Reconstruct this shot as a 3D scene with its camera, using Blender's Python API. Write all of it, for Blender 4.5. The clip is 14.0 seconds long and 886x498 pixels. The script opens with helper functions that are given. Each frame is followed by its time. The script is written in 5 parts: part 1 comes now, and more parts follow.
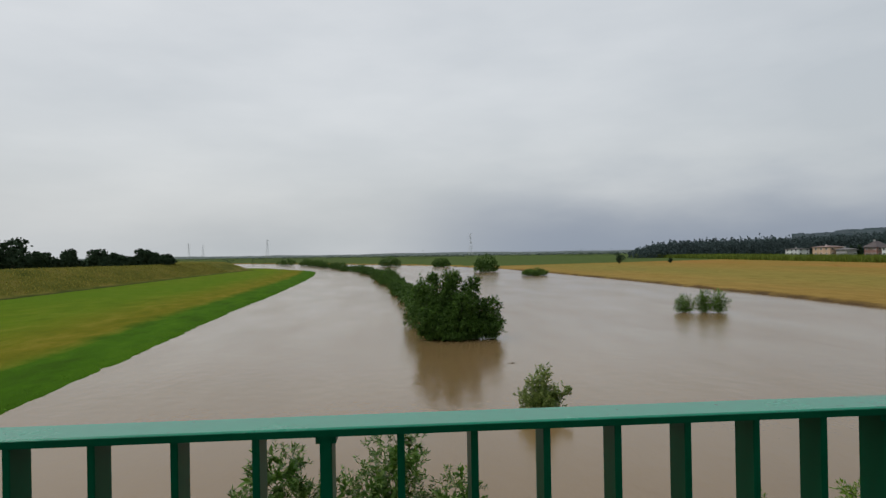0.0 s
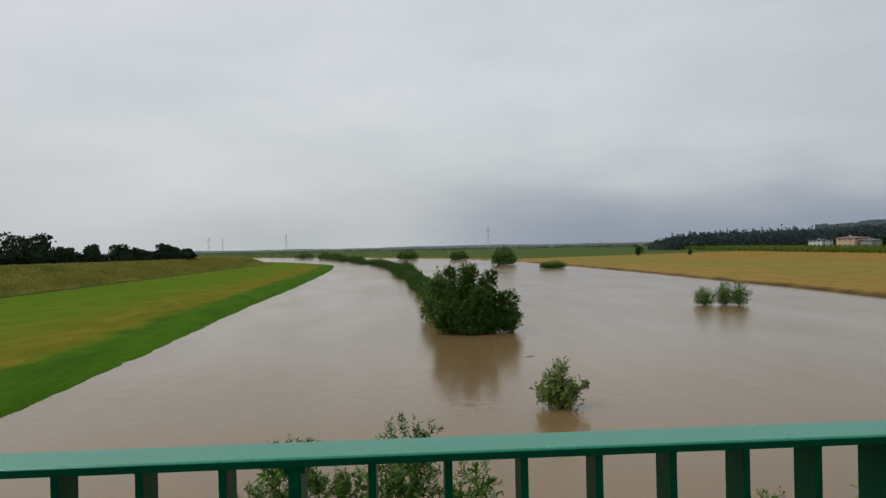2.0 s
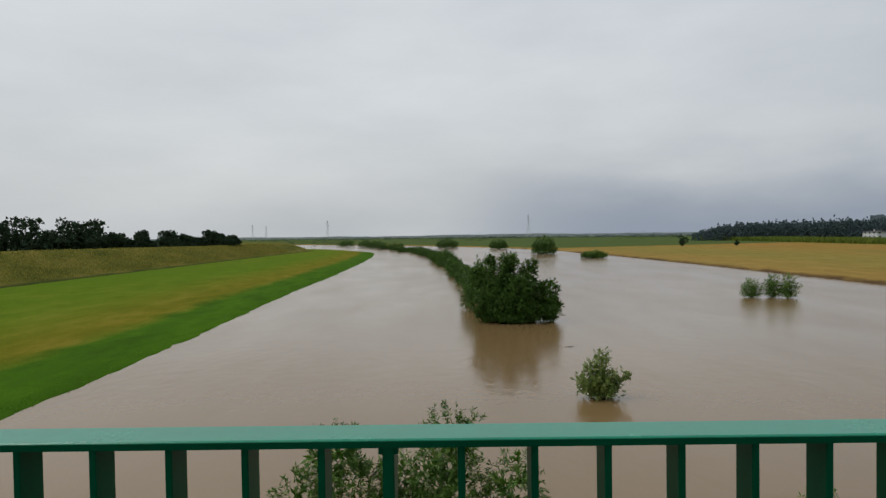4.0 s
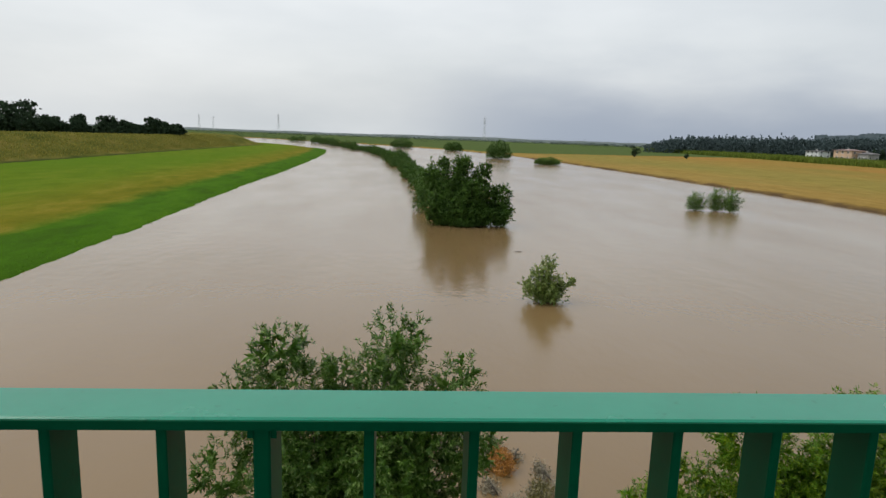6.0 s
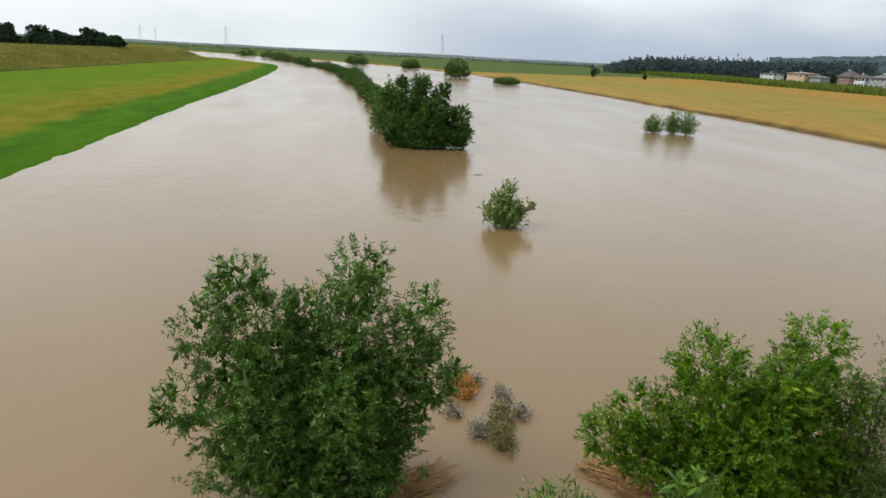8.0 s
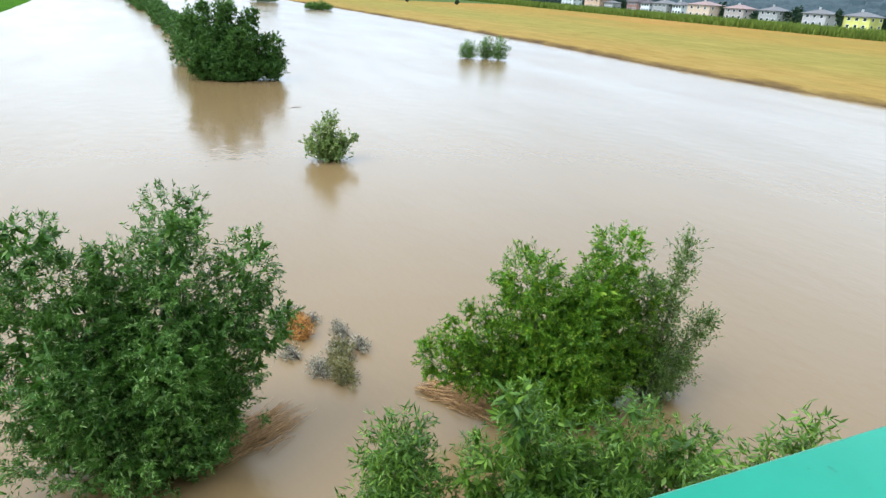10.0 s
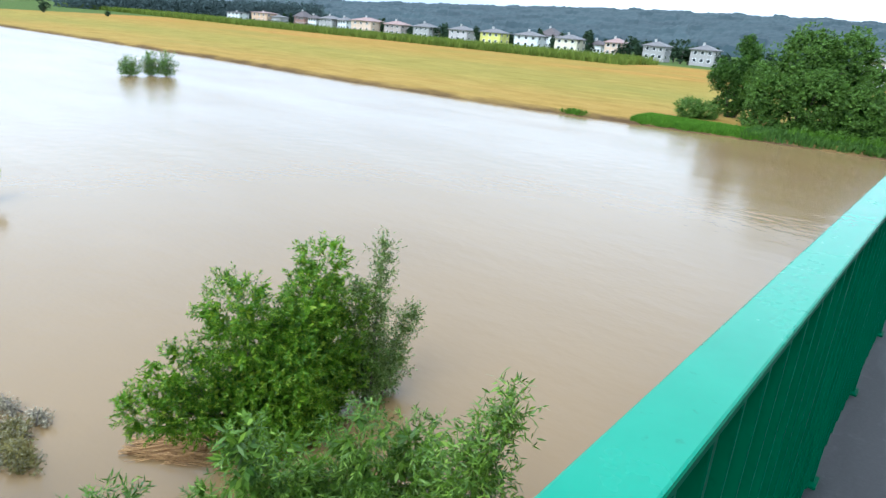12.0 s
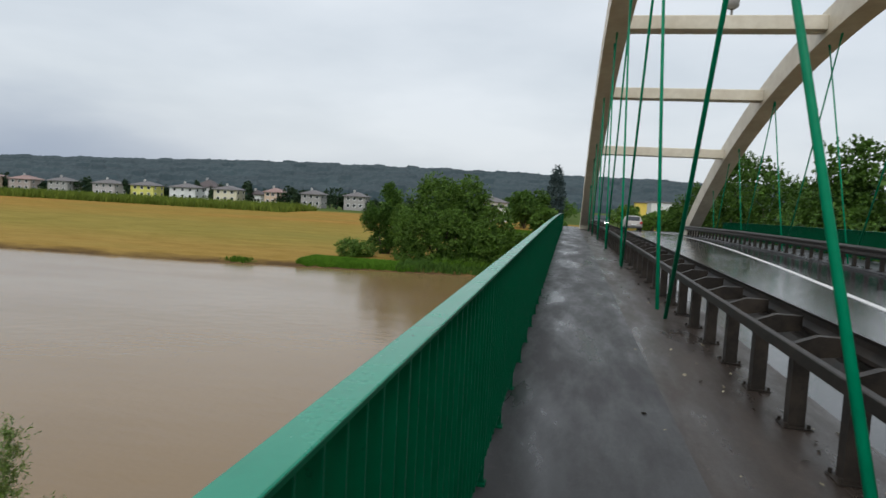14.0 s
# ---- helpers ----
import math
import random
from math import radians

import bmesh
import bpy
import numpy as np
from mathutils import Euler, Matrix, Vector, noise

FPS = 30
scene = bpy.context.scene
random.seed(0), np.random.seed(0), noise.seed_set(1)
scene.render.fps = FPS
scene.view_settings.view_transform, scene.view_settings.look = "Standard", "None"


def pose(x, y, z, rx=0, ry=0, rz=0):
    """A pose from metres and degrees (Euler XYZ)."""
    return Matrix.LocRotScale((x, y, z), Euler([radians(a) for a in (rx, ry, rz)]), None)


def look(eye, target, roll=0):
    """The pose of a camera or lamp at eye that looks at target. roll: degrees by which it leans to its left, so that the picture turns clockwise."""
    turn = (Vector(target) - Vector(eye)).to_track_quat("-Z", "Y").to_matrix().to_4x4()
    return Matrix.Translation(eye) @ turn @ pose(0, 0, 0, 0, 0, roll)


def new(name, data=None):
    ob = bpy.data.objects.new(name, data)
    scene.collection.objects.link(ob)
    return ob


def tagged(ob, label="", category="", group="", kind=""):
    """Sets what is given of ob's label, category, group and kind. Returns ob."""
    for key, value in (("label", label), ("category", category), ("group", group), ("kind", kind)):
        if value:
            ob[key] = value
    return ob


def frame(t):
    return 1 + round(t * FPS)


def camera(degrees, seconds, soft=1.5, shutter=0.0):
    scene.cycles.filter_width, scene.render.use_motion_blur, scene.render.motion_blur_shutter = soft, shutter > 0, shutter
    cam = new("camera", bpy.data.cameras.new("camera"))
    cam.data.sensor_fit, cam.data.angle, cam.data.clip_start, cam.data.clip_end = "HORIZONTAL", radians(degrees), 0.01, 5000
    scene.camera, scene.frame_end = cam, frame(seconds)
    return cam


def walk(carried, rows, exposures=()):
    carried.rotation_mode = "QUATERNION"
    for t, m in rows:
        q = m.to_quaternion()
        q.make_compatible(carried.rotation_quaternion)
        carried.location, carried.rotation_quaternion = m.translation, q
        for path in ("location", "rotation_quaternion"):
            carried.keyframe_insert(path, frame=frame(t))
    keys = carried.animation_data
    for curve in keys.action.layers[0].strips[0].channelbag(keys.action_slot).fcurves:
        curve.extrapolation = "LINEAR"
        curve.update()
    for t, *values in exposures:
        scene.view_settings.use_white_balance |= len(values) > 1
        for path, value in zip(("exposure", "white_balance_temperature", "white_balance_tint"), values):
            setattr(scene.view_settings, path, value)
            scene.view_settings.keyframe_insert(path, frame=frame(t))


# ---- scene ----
cam = camera(69.0, 14.0, soft=1.4, shutter=0.2)
walk(cam, [
    (0, pose(0.102, -0.993, 1.356, 90.27, 0.99, -4.53)),
    (0.5, pose(0.137, -0.959, 1.360, 90.78, 0.19, -3.45)),
    (1, pose(0.156, -0.945, 1.397, 89.68, 0.32, -3.91)),
    (1.5, pose(0.169, -0.943, 1.423, 90.11, 0.85, -3.21)),
    (2, pose(0.172, -0.959, 1.398, 89.68, 1.30, -2.96)),
    (2.2, pose(0.165, -0.944, 1.386, 89.03, 1.59, -1.90)),
    (4.3, pose(0.088, -0.998, 1.408, 88.55, 0.83, 0.56)),
    (4.5, pose(0.081, -0.954, 1.394, 87.37, 1.77, -1.44)),
    (5, pose(0.058, -0.878, 1.386, 84.31, 0.57, -3.18)),
    (5.5, pose(0.107, -0.734, 1.392, 84.26, -0.81, -3.55)),
    (6, pose(0.140, -0.662, 1.391, 80.01, -1.88, -3.40)),
    (6.5, pose(0.147, -0.589, 1.399, 78.90, -2.07, -4.17)),
    (7, pose(0.086, -0.435, 1.416, 76.95, -2.28, -4.22)),
    (7.2, pose(0.052, -0.370, 1.435, 75.47, -2.44, -4.60)),
    (9.3, pose(0.065, -0.344, 1.449, 69.89, -2.93, -18.10)),
    (9.5, pose(0.121, -0.295, 1.455, 68.47, -3.18, -20.83)),
    (10, pose(0.148, -0.239, 1.447, 67.93, -3.20, -22.77)),
    (10.5, pose(0.167, -0.215, 1.455, 67.65, -3.03, -23.18)),
    (11, pose(0.268, -0.191, 1.478, 69.37, -3.17, -31.55)),
    (11.5, pose(0.218, -0.172, 1.489, 68.87, -4.52, -43.17)),
    (12, pose(0.248, -0.156, 1.459, 70.87, -4.29, -50.02)),
    (12.5, pose(0.156, -0.170, 1.470, 72.88, -4.44, -55.87)),
    (13, pose(0.397, -0.201, 1.491, 76.97, -2.77, -62.45)),
    (13.5, pose(0.374, -0.269, 1.488, 81.57, -2.52, -72.31)),
    (14, pose(0.297, -0.376, 1.472, 85.44, -2.96, -78.94)),
], exposures=[(0, -0.29, 6450, 9), (2.2, -0.33, 6450, 9), (4.4, -0.3, 6450, 9), (5, -0.12, 6450, 9), (6, 0.05, 6500, 9), (6.5, 0.2, 6600, 9), (7.2, 0.22, 6650, 8), (9.3, 1.0, 5720, 6), (10.2, 1.26, 5520, 4), (11.5, 1.4, 5380, 4), (12.2, 1.25, 5320, 4), (12.7, 0.98, 5480, 6), (13.2, 0.70, 5750, 7), (14, 0.08, 6300, 9)])

# ---- sky and sun ----
world = bpy.data.worlds.new("overcast_sky")
scene.world = world
world.use_nodes = True


def link(tree, a, ao, b, bi):
    tree.links.new(a.outputs[ao], b.inputs[bi])


def build_sky():
    t = world.node_tree
    t.nodes.clear()
    N = t.nodes.new
    out, bg = N("ShaderNodeOutputWorld"), N("ShaderNodeBackground")
    sky = N("ShaderNodeTexSky")
    sky.sky_type, sky.sun_disc = "NISHITA", False
    sky.sun_elevation, sky.sun_rotation = radians(60), radians(-30)
    sky.dust_density = 6.0
    dim = N("ShaderNodeMix")
    dim.data_type, dim.blend_type = "RGBA", "MULTIPLY"
    dim.inputs[0].default_value = 1.0
    dim.inputs[7].default_value = (0.025, 0.025, 0.025, 1)
    link(t, sky, 0, dim, 6)
    co = N("ShaderNodeTexCoord")
    sep = N("ShaderNodeSeparateXYZ")
    link(t, co, "Generated", sep, 0)
    # soft layered clouds, stretched along the horizon
    mp = N("ShaderNodeMapping")
    mp.inputs["Scale"].default_value = (1.0, 1.0, 3.2)
    link(t, co, "Generated", mp, 0)
    nz = N("ShaderNodeTexNoise")
    nz.inputs["Scale"].default_value, nz.inputs["Detail"].default_value = 2.3, 5.0
    nz.inputs["Roughness"].default_value = 0.5
    link(t, mp, 0, nz, 0)
    rc = N("ShaderNodeValToRGB")
    rc.color_ramp.elements[0].position, rc.color_ramp.elements[0].color = 0.34, (0.565, 0.60, 0.63, 1)
    rc.color_ramp.elements[1].position, rc.color_ramp.elements[1].color = 0.66, (0.70, 0.725, 0.745, 1)
    link(t, nz, 0, rc, 0)
    # dark rain cloud low over the far plain: a lobe round one azimuth, near the horizon
    dot = N("ShaderNodeVectorMath")
    dot.operation = "DOT_PRODUCT"
    dot.inputs[1].default_value = (math.sin(radians(31)), math.cos(radians(31)), 0.0)
    link(t, co, "Generated", dot, 0)
    m1 = N("ShaderNodeMapRange")
    m1.interpolation_type = "SMOOTHSTEP"
    m1.inputs[1].default_value, m1.inputs[2].default_value = 0.82, 0.97
    link(t, dot, "Value", m1, 0)
    nz2 = N("ShaderNodeTexNoise")
    nz2.inputs["Scale"].default_value, nz2.inputs["Detail"].default_value = 4.0, 4.0
    link(t, mp, 0, nz2, 0)
    wob = N("ShaderNodeMath")
    wob.operation = "MULTIPLY_ADD"
    wob.inputs[1].default_value = 0.14
    link(t, nz2, 0, wob, 0)
    link(t, sep, 2, wob, 2)
    m2 = N("ShaderNodeMapRange")
    m2.interpolation_type = "SMOOTHSTEP"
    m2.inputs[1].default_value, m2.inputs[2].default_value = 0.22, 0.085
    link(t, wob, 0, m2, 0)
    mu = N("ShaderNodeMath")
    mu.operation = "MULTIPLY"
    link(t, m1, 0, mu, 0)
    link(t, m2, 0, mu, 1)
    mx = N("ShaderNodeMix")
    mx.data_type = "RGBA"
    mx.inputs[7].default_value = (0.345, 0.395, 0.48, 1)
    link(t, mu, 0, mx, 0)
    link(t, rc, 0, mx, 6)
    blend = N("ShaderNodeMix")
    blend.data_type, blend.blend_type = "RGBA", "ADD"
    blend.inputs[0].default_value = 1.0
    link(t, mx, 2, blend, 6)
    link(t, dim, 2, blend, 7)
    link(t, blend, 2, bg, 0)
    bg.inputs[1].default_value = 1.0
    link(t, bg, 0, out, 0)


build_sky()
sun = new("sun", bpy.data.lights.new("sun", "SUN"))
sun.data.energy, sun.data.angle, sun.data.color = 1.5, radians(35), (1.0, 0.97, 0.93)
sun.matrix_world = look((-55, -4, 62), (0, 0, 0))

# ---- materials ----


def node(t, kind, **kw):
    n = t.nodes.new(kind)
    for k, v in kw.items():
        n.inputs[k.replace("_", " ")].default_value = v
    return n


def ramp(t, fac, stops):
    r = t.nodes.new("ShaderNodeValToRGB")
    e = r.color_ramp.elements
    while len(e) < len(stops):
        e.new(0.5)
    for el, (p, c) in zip(e, stops):
        el.position, el.color = p, (*c, 1)
    t.links.new(fac, r.inputs[0])
    return r.outputs[0]


def mixc(t, fac, a, b, mode="MIX"):
    m = t.nodes.new("ShaderNodeMix")
    m.data_type, m.blend_type = "RGBA", mode
    for sock, v in ((m.inputs[0], fac), (m.inputs[6], a), (m.inputs[7], b)):
        if isinstance(v, (int, float)):
            sock.default_value = v
        elif isinstance(v, tuple):
            sock.default_value = (*v, 1)
        else:
            t.links.new(v, sock)
    return m.outputs[2]


def base_mat(name):
    m = bpy.data.materials.new(name)
    m.use_nodes = True
    t = m.node_tree
    return m, t, t.nodes["Principled BSDF"]


def pos(t, sx=1.0, sy=1.0, sz=1.0):
    g = t.nodes.new("ShaderNodeNewGeometry")
    mp = t.nodes.new("ShaderNodeMapping")
    mp.inputs["Scale"].default_value = (sx, sy, sz)
    t.links.new(g.outputs["Position"], mp.inputs[0])
    return mp.outputs[0]


def noise_fac(t, vec, scale, detail=4.0, rough=0.55):
    n = node(t, "ShaderNodeTexNoise", Scale=scale, Detail=detail, Roughness=rough)
    t.links.new(vec, n.inputs["Vector"])
    return n.outputs["Fac"]


def bump(t, b, height, strength, distance):
    n = node(t, "ShaderNodeBump", Strength=strength, Distance=distance)
    t.links.new(height, n.inputs["Height"])
    t.links.new(n.outputs[0], b.inputs["Normal"])


def surface(name, dark, light, scale, rough=0.6, rough_var=0.15, bump_s=0.2, bump_d=0.01, metal=0.0, stain=None, stain_scale=1.0):
    """A mottled surface: grain at one scale, stains at another."""
    m, t, b = base_mat(name)
    v = pos(t)
    f1 = noise_fac(t, v, scale)
    c = ramp(t, f1, [(0.3, dark), (0.7, light)])
    f2 = noise_fac(t, v, stain_scale, 5.0, 0.65)
    if stain:
        mk = ramp(t, f2, [(0.45, (0, 0, 0)), (0.7, (1, 1, 1))])
        c = mixc(t, mk, c, stain)
    t.links.new(c, b.inputs["Base Color"])
    mr = node(t, "ShaderNodeMapRange")
    mr.inputs[3].default_value, mr.inputs[4].default_value = max(rough - rough_var, 0.02), min(rough + rough_var, 1)
    t.links.new(f2, mr.inputs[0])
    t.links.new(mr.outputs[0], b.inputs["Roughness"])
    b.inputs["Metallic"].default_value = metal
    bump(t, b, f1, bump_s, bump_d)
    return m


def leaf_mat(name, dark, light, glow=0.3, rough=0.45, gloss=0.4, pale=None):
    m, t, b = base_mat(name)
    g = t.nodes.new("ShaderNodeNewGeometry")
    c = ramp(t, g.outputs["Random Per Island"], [(0.0, dark), (0.78, light), (0.86, pale or tuple(min(1, k * 1.4) for k in light))])
    f = noise_fac(t, pos(t), 1.3, 3.0)
    c = mixc(t, 0.4, c, ramp(t, f, [(0.35, dark), (0.65, light)]))
    t.links.new(c, b.inputs["Base Color"])
    b.inputs["Roughness"].default_value = rough
    b.inputs["Specular IOR Level"].default_value = gloss
    tr = t.nodes.new("ShaderNodeBsdfTranslucent")
    t.links.new(c, tr.inputs[0])
    mix = t.nodes.new("ShaderNodeMixShader")
    mix.inputs[0].default_value = glow
    out = t.nodes["Material Output"]
    t.links.new(b.outputs[0], mix.inputs[1])
    t.links.new(tr.outputs[0], mix.inputs[2])
    t.links.new(mix.outputs[0], out.inputs[0])
    return m


def water_mat():
    m, t, b = base_mat("muddy_flood_water")
    v = pos(t, 1.0, 0.55, 1.0)
    f = noise_fac(t, v, 0.05, 5.0, 0.6)
    c = ramp(t, f, [(0.3, (0.174, 0.111, 0.047)), (0.7, (0.214, 0.140, 0.064))])
    t.links.new(c, b.inputs["Base Color"])
    b.inputs["IOR"].default_value = 1.45
    rr = node(t, "ShaderNodeMapRange")
    rr.inputs[1].default_value, rr.inputs[2].default_value = 0.3, 0.7
    rr.inputs[3].default_value, rr.inputs[4].default_value = 0.13, 0.24
    t.links.new(noise_fac(t, pos(t, 1.0, 0.3, 1.0), 0.12, 4.0, 0.6), rr.inputs[0])
    t.links.new(rr.outputs[0], b.inputs["Roughness"])
    w1 = noise_fac(t, pos(t, 1.0, 0.6, 1.0), 1.6, 3.0)
    w2 = noise_fac(t, pos(t, 1.0, 0.4, 1.0), 0.25, 3.0)
    add = t.nodes.new("ShaderNodeMath")
    add.operation = "MULTIPLY_ADD"
    add.inputs[1].default_value = 0.35
    t.links.new(w1, add.inputs[0])
    t.links.new(w2, add.inputs[2])
    bump(t, b, add.outputs[0], 0.3, 0.16)
    return m


def ground_mat():
    """Mown berm, rough dike, ripe meadow and far plain, told apart by the distance from the water's edge."""
    m, t, b = base_mat("flood_plain_ground")
    v = pos(t)
    at = t.nodes.new("ShaderNodeAttribute")
    at.attribute_name = "shore"
    ax = t.nodes.new("ShaderNodeAttribute")
    ax.attribute_name = "side"
    big, mid, fine = noise_fac(t, pos(t, 1, 0.25, 1), 0.06, 4), noise_fac(t, pos(t, 1, 0.35, 1), 0.5, 5, 0.65), noise_fac(t, v, 9.0, 4, 0.7)
    # distance with an uneven edge
    wob = t.nodes.new("ShaderNodeMath")
    wob.operation = "MULTIPLY_ADD"
    wob.inputs[1].default_value = 2.5
    t.links.new(mid, wob.inputs[0])
    t.links.new(at.outputs["Fac"], wob.inputs[2])
    dist = wob.outputs[0]

    def step(a, c):
        r = node(t, "ShaderNodeMapRange")
        r.inputs[1].default_value, r.inputs[2].default_value = a, c
        t.links.new(dist, r.inputs[0])
        return r.outputs[0]

    lush = ramp(t, mid, [(0.28, (0.036, 0.084, 0.006)), (0.5, (0.050, 0.122, 0.007)), (0.72, (0.072, 0.155, 0.009))])
    mown = ramp(t, mid, [(0.25, (0.074, 0.120, 0.008)), (0.5, (0.103, 0.158, 0.009)), (0.75, (0.150, 0.174, 0.018))])
    mown = mixc(t, ramp(t, big, [(0.4, (0, 0, 0)), (0.65, (0.75, 0.75, 0.75))]), mown, (0.082, 0.152, 0.008))
    dike = ramp(t, noise_fac(t, pos(t, 1, 0.5, 1), 0.22, 6, 0.7), [(0.3, (0.055, 0.068, 0.012)), (0.5, (0.115, 0.115, 0.022)), (0.7, (0.20, 0.155, 0.042))])
    straw = ramp(t, mid, [(0.25, (0.095, 0.115, 0.008)), (0.5, (0.15, 0.142, 0.012)), (0.75, (0.225, 0.178, 0.028))])
    mown = mixc(t, step(8.5, 17.0), straw, mown)
    left = mixc(t, step(5.6, 7.4), lush, mown)
    left = mixc(t, step(35.0, 36.5), left, (0.035, 0.045, 0.012))
    left = mixc(t, step(37.5, 38.7), left, dike)
    left = mixc(t, step(62, 68), left, (0.06, 0.08, 0.03))
    patch = noise_fac(t, pos(t, 1.0, 0.22, 1.0), 0.045, 5, 0.6)
    hay = ramp(t, mid, [(0.25, (0.215, 0.112, 0.024)), (0.5, (0.30, 0.170, 0.046)), (0.8, (0.37, 0.235, 0.075))])
    ripe = ramp(t, mid, [(0.25, (0.175, 0.135, 0.026)), (0.5, (0.24, 0.19, 0.050)), (0.8, (0.31, 0.245, 0.066))])
    near = ramp(t, mid, [(0.25, (0.21, 0.132, 0.028)), (0.5, (0.285, 0.188, 0.054)), (0.8, (0.35, 0.245, 0.075))])
    inner = mixc(t, step(10, 26), near, ripe)
    hay = mixc(t, ramp(t, patch, [(0.42, (0, 0, 0)), (0.6, (0.6, 0.6, 0.6))]), hay, (0.225, 0.175, 0.038))
    hay = mixc(t, step(42, 75), inner, hay)
    hay = mixc(t, ramp(t, big, [(0.55, (0, 0, 0)), (0.72, (0.55, 0.55, 0.55))]), hay, (0.19, 0.17, 0.045))
    right = mixc(t, step(1.2, 2.6), (0.085, 0.055, 0.03), hay)
    right = mixc(t, step(128, 133), right, (0.075, 0.108, 0.032))
    c = mixc(t, ax.outputs["Fac"], left, right)
    fx = ramp(t, fine, [(0.3, (0.72, 0.72, 0.72)), (0.7, (1.15, 1.15, 1.1))])
    c = mixc(t, 1.0, c, fx, "MULTIPLY")
    t.links.new(c, b.inputs["Base Color"])
    b.inputs["Roughness"].default_value = 1.0
    b.inputs["Specular IOR Level"].default_value = 0.02
    bump(t, b, fine, 0.6, 0.08)
    return m


def wet_asphalt(name, dark, light, wet_lo, wet_hi, puddle_scale):
    m, t, b = base_mat(name)
    v = pos(t)
    grain = noise_fac(t, v, 60.0, 3, 0.7)
    blot = noise_fac(t, pos(t, 0.35, 1.4, 1), puddle_scale, 6, 0.65)
    c = ramp(t, blot, [(0.35, dark), (0.65, light)])
    c = mixc(t, 0.4, c, ramp(t, grain, [(0.38, dark), (0.66, light)]))
    worn = noise_fac(t, v, 14.0, 4, 0.7)
    c = mixc(t, ramp(t, worn, [(0.56, (0, 0, 0)), (0.68, (0.5, 0.5, 0.5))]), c, tuple(k * 1.7 for k in light))
    t.links.new(c, b.inputs["Base Color"])
    r = node(t, "ShaderNodeMapRange")
    r.inputs[1].default_value, r.inputs[2].default_value = 0.38, 0.62
    r.inputs[3].default_value, r.inputs[4].default_value = wet_lo, wet_hi
    t.links.new(blot, r.inputs[0])
    t.links.new(r.outputs[0], b.inputs["Roughness"])
    bump(t, b, grain, 0.25, 0.004)
    return m


def gloss_paint(name, dark, light, rough=0.28, gloss=0.13):
    m, t, b = base_mat(name)
    f = noise_fac(t, pos(t), 3.5, 5, 0.65)
    c = ramp(t, f, [(0.3, dark), (0.75, light)])
    speck = noise_fac(t, pos(t), 55.0, 3, 0.6)
    c = mixc(t, ramp(t, speck, [(0.66, (0, 0, 0)), (0.74, (0.5, 0.5, 0.5))]), c, tuple(k * 0.6 for k in dark))
    t.links.new(c, b.inputs["Base Color"])
    b.inputs["Specular IOR Level"].default_value = gloss
    r = node(t, "ShaderNodeMapRange")
    r.inputs[3].default_value, r.inputs[4].default_value = rough - 0.08, rough + 0.15
    t.links.new(f, r.inputs[0])
    t.links.new(r.outputs[0], b.inputs["Roughness"])
    bump(t, b, speck, 0.06, 0.002)
    return m


WATER = water_mat()
GROUND = ground_mat()
WALKWAY = wet_asphalt("wet_walkway_asphalt", (0.015, 0.0145, 0.0155), (0.034, 0.032, 0.0335), 0.22, 0.58, 1.3)
MARGIN = wet_asphalt("wet_margin_asphalt", (0.024, 0.018, 0.0145), (0.058, 0.045, 0.036), 0.24, 0.55, 1.6)
ROAD = wet_asphalt("wet_road_asphalt", (0.02, 0.02, 0.021), (0.045, 0.045, 0.046), 0.03, 0.14, 0.45)
LINE_PAINT = surface("road_line_paint", (0.6, 0.6, 0.58), (0.8, 0.8, 0.78), 30.0, 0.35, 0.1, 0.1, 0.002)
# one rail paint twice: a darker shaded copy and a lighter sky-lit copy
RAIL_SHADED = gloss_paint("shaded_green_rail_paint", (0.0, 0.062, 0.026), (0.001, 0.090, 0.040), 0.34, 0.08)
RAIL_LIT = gloss_paint("lit_wet_rail_paint", (0.005, 0.200, 0.118), (0.018, 0.264, 0.164), 0.22, 0.4)
HANGER_GREEN = gloss_paint("green_hanger_paint", (0.0, 0.18, 0.085), (0.003, 0.25, 0.12))
ARCH_PAINT = surface("beige_arch_paint", (0.56, 0.51, 0.41), (0.66, 0.61, 0.50), 3.0, 0.5, 0.1, 0.05, 0.004, stain=(0.50, 0.44, 0.34), stain_scale=0.5)
RUST = surface("weathered_guardrail_steel", (0.012, 0.0095, 0.007), (0.026, 0.020, 0.015), 25.0, 0.5, 0.15, 0.2, 0.002, 0.3, stain=(0.05, 0.038, 0.028), stain_scale=4.0)
CONCRETE = surface("stained_concrete", (0.24, 0.23, 0.21), (0.34, 0.33, 0.31), 6.0, 0.75, 0.1, 0.2, 0.006, stain=(0.15, 0.145, 0.13), stain_scale=0.7)
BARK = surface("willow_bark", (0.045, 0.036, 0.026), (0.12, 0.10, 0.075), 18.0, 0.85, 0.1, 0.6, 0.02)
REED = surface("drowned_reed_straw", (0.25, 0.135, 0.048), (0.47, 0.28, 0.11), 14.0, 0.75, 0.15, 0.3, 0.01)
DRIFT = surface("pale_drift_leaves", (0.05, 0.04, 0.02), (0.46, 0.41, 0.28), 14.0, 0.6, 0.2, 0.3, 0.01)
DRIFT_RUST = surface("rusty_drift_leaves", (0.24, 0.10, 0.016), (0.5, 0.23, 0.035), 9.0, 0.7, 0.2, 0.3, 0.01)
LEAF_WILLOW = leaf_mat("grey_willow_leaves", (0.024, 0.072, 0.007), (0.105, 0.22, 0.024), 0.4, 0.45, 0.28, (0.33, 0.46, 0.14))
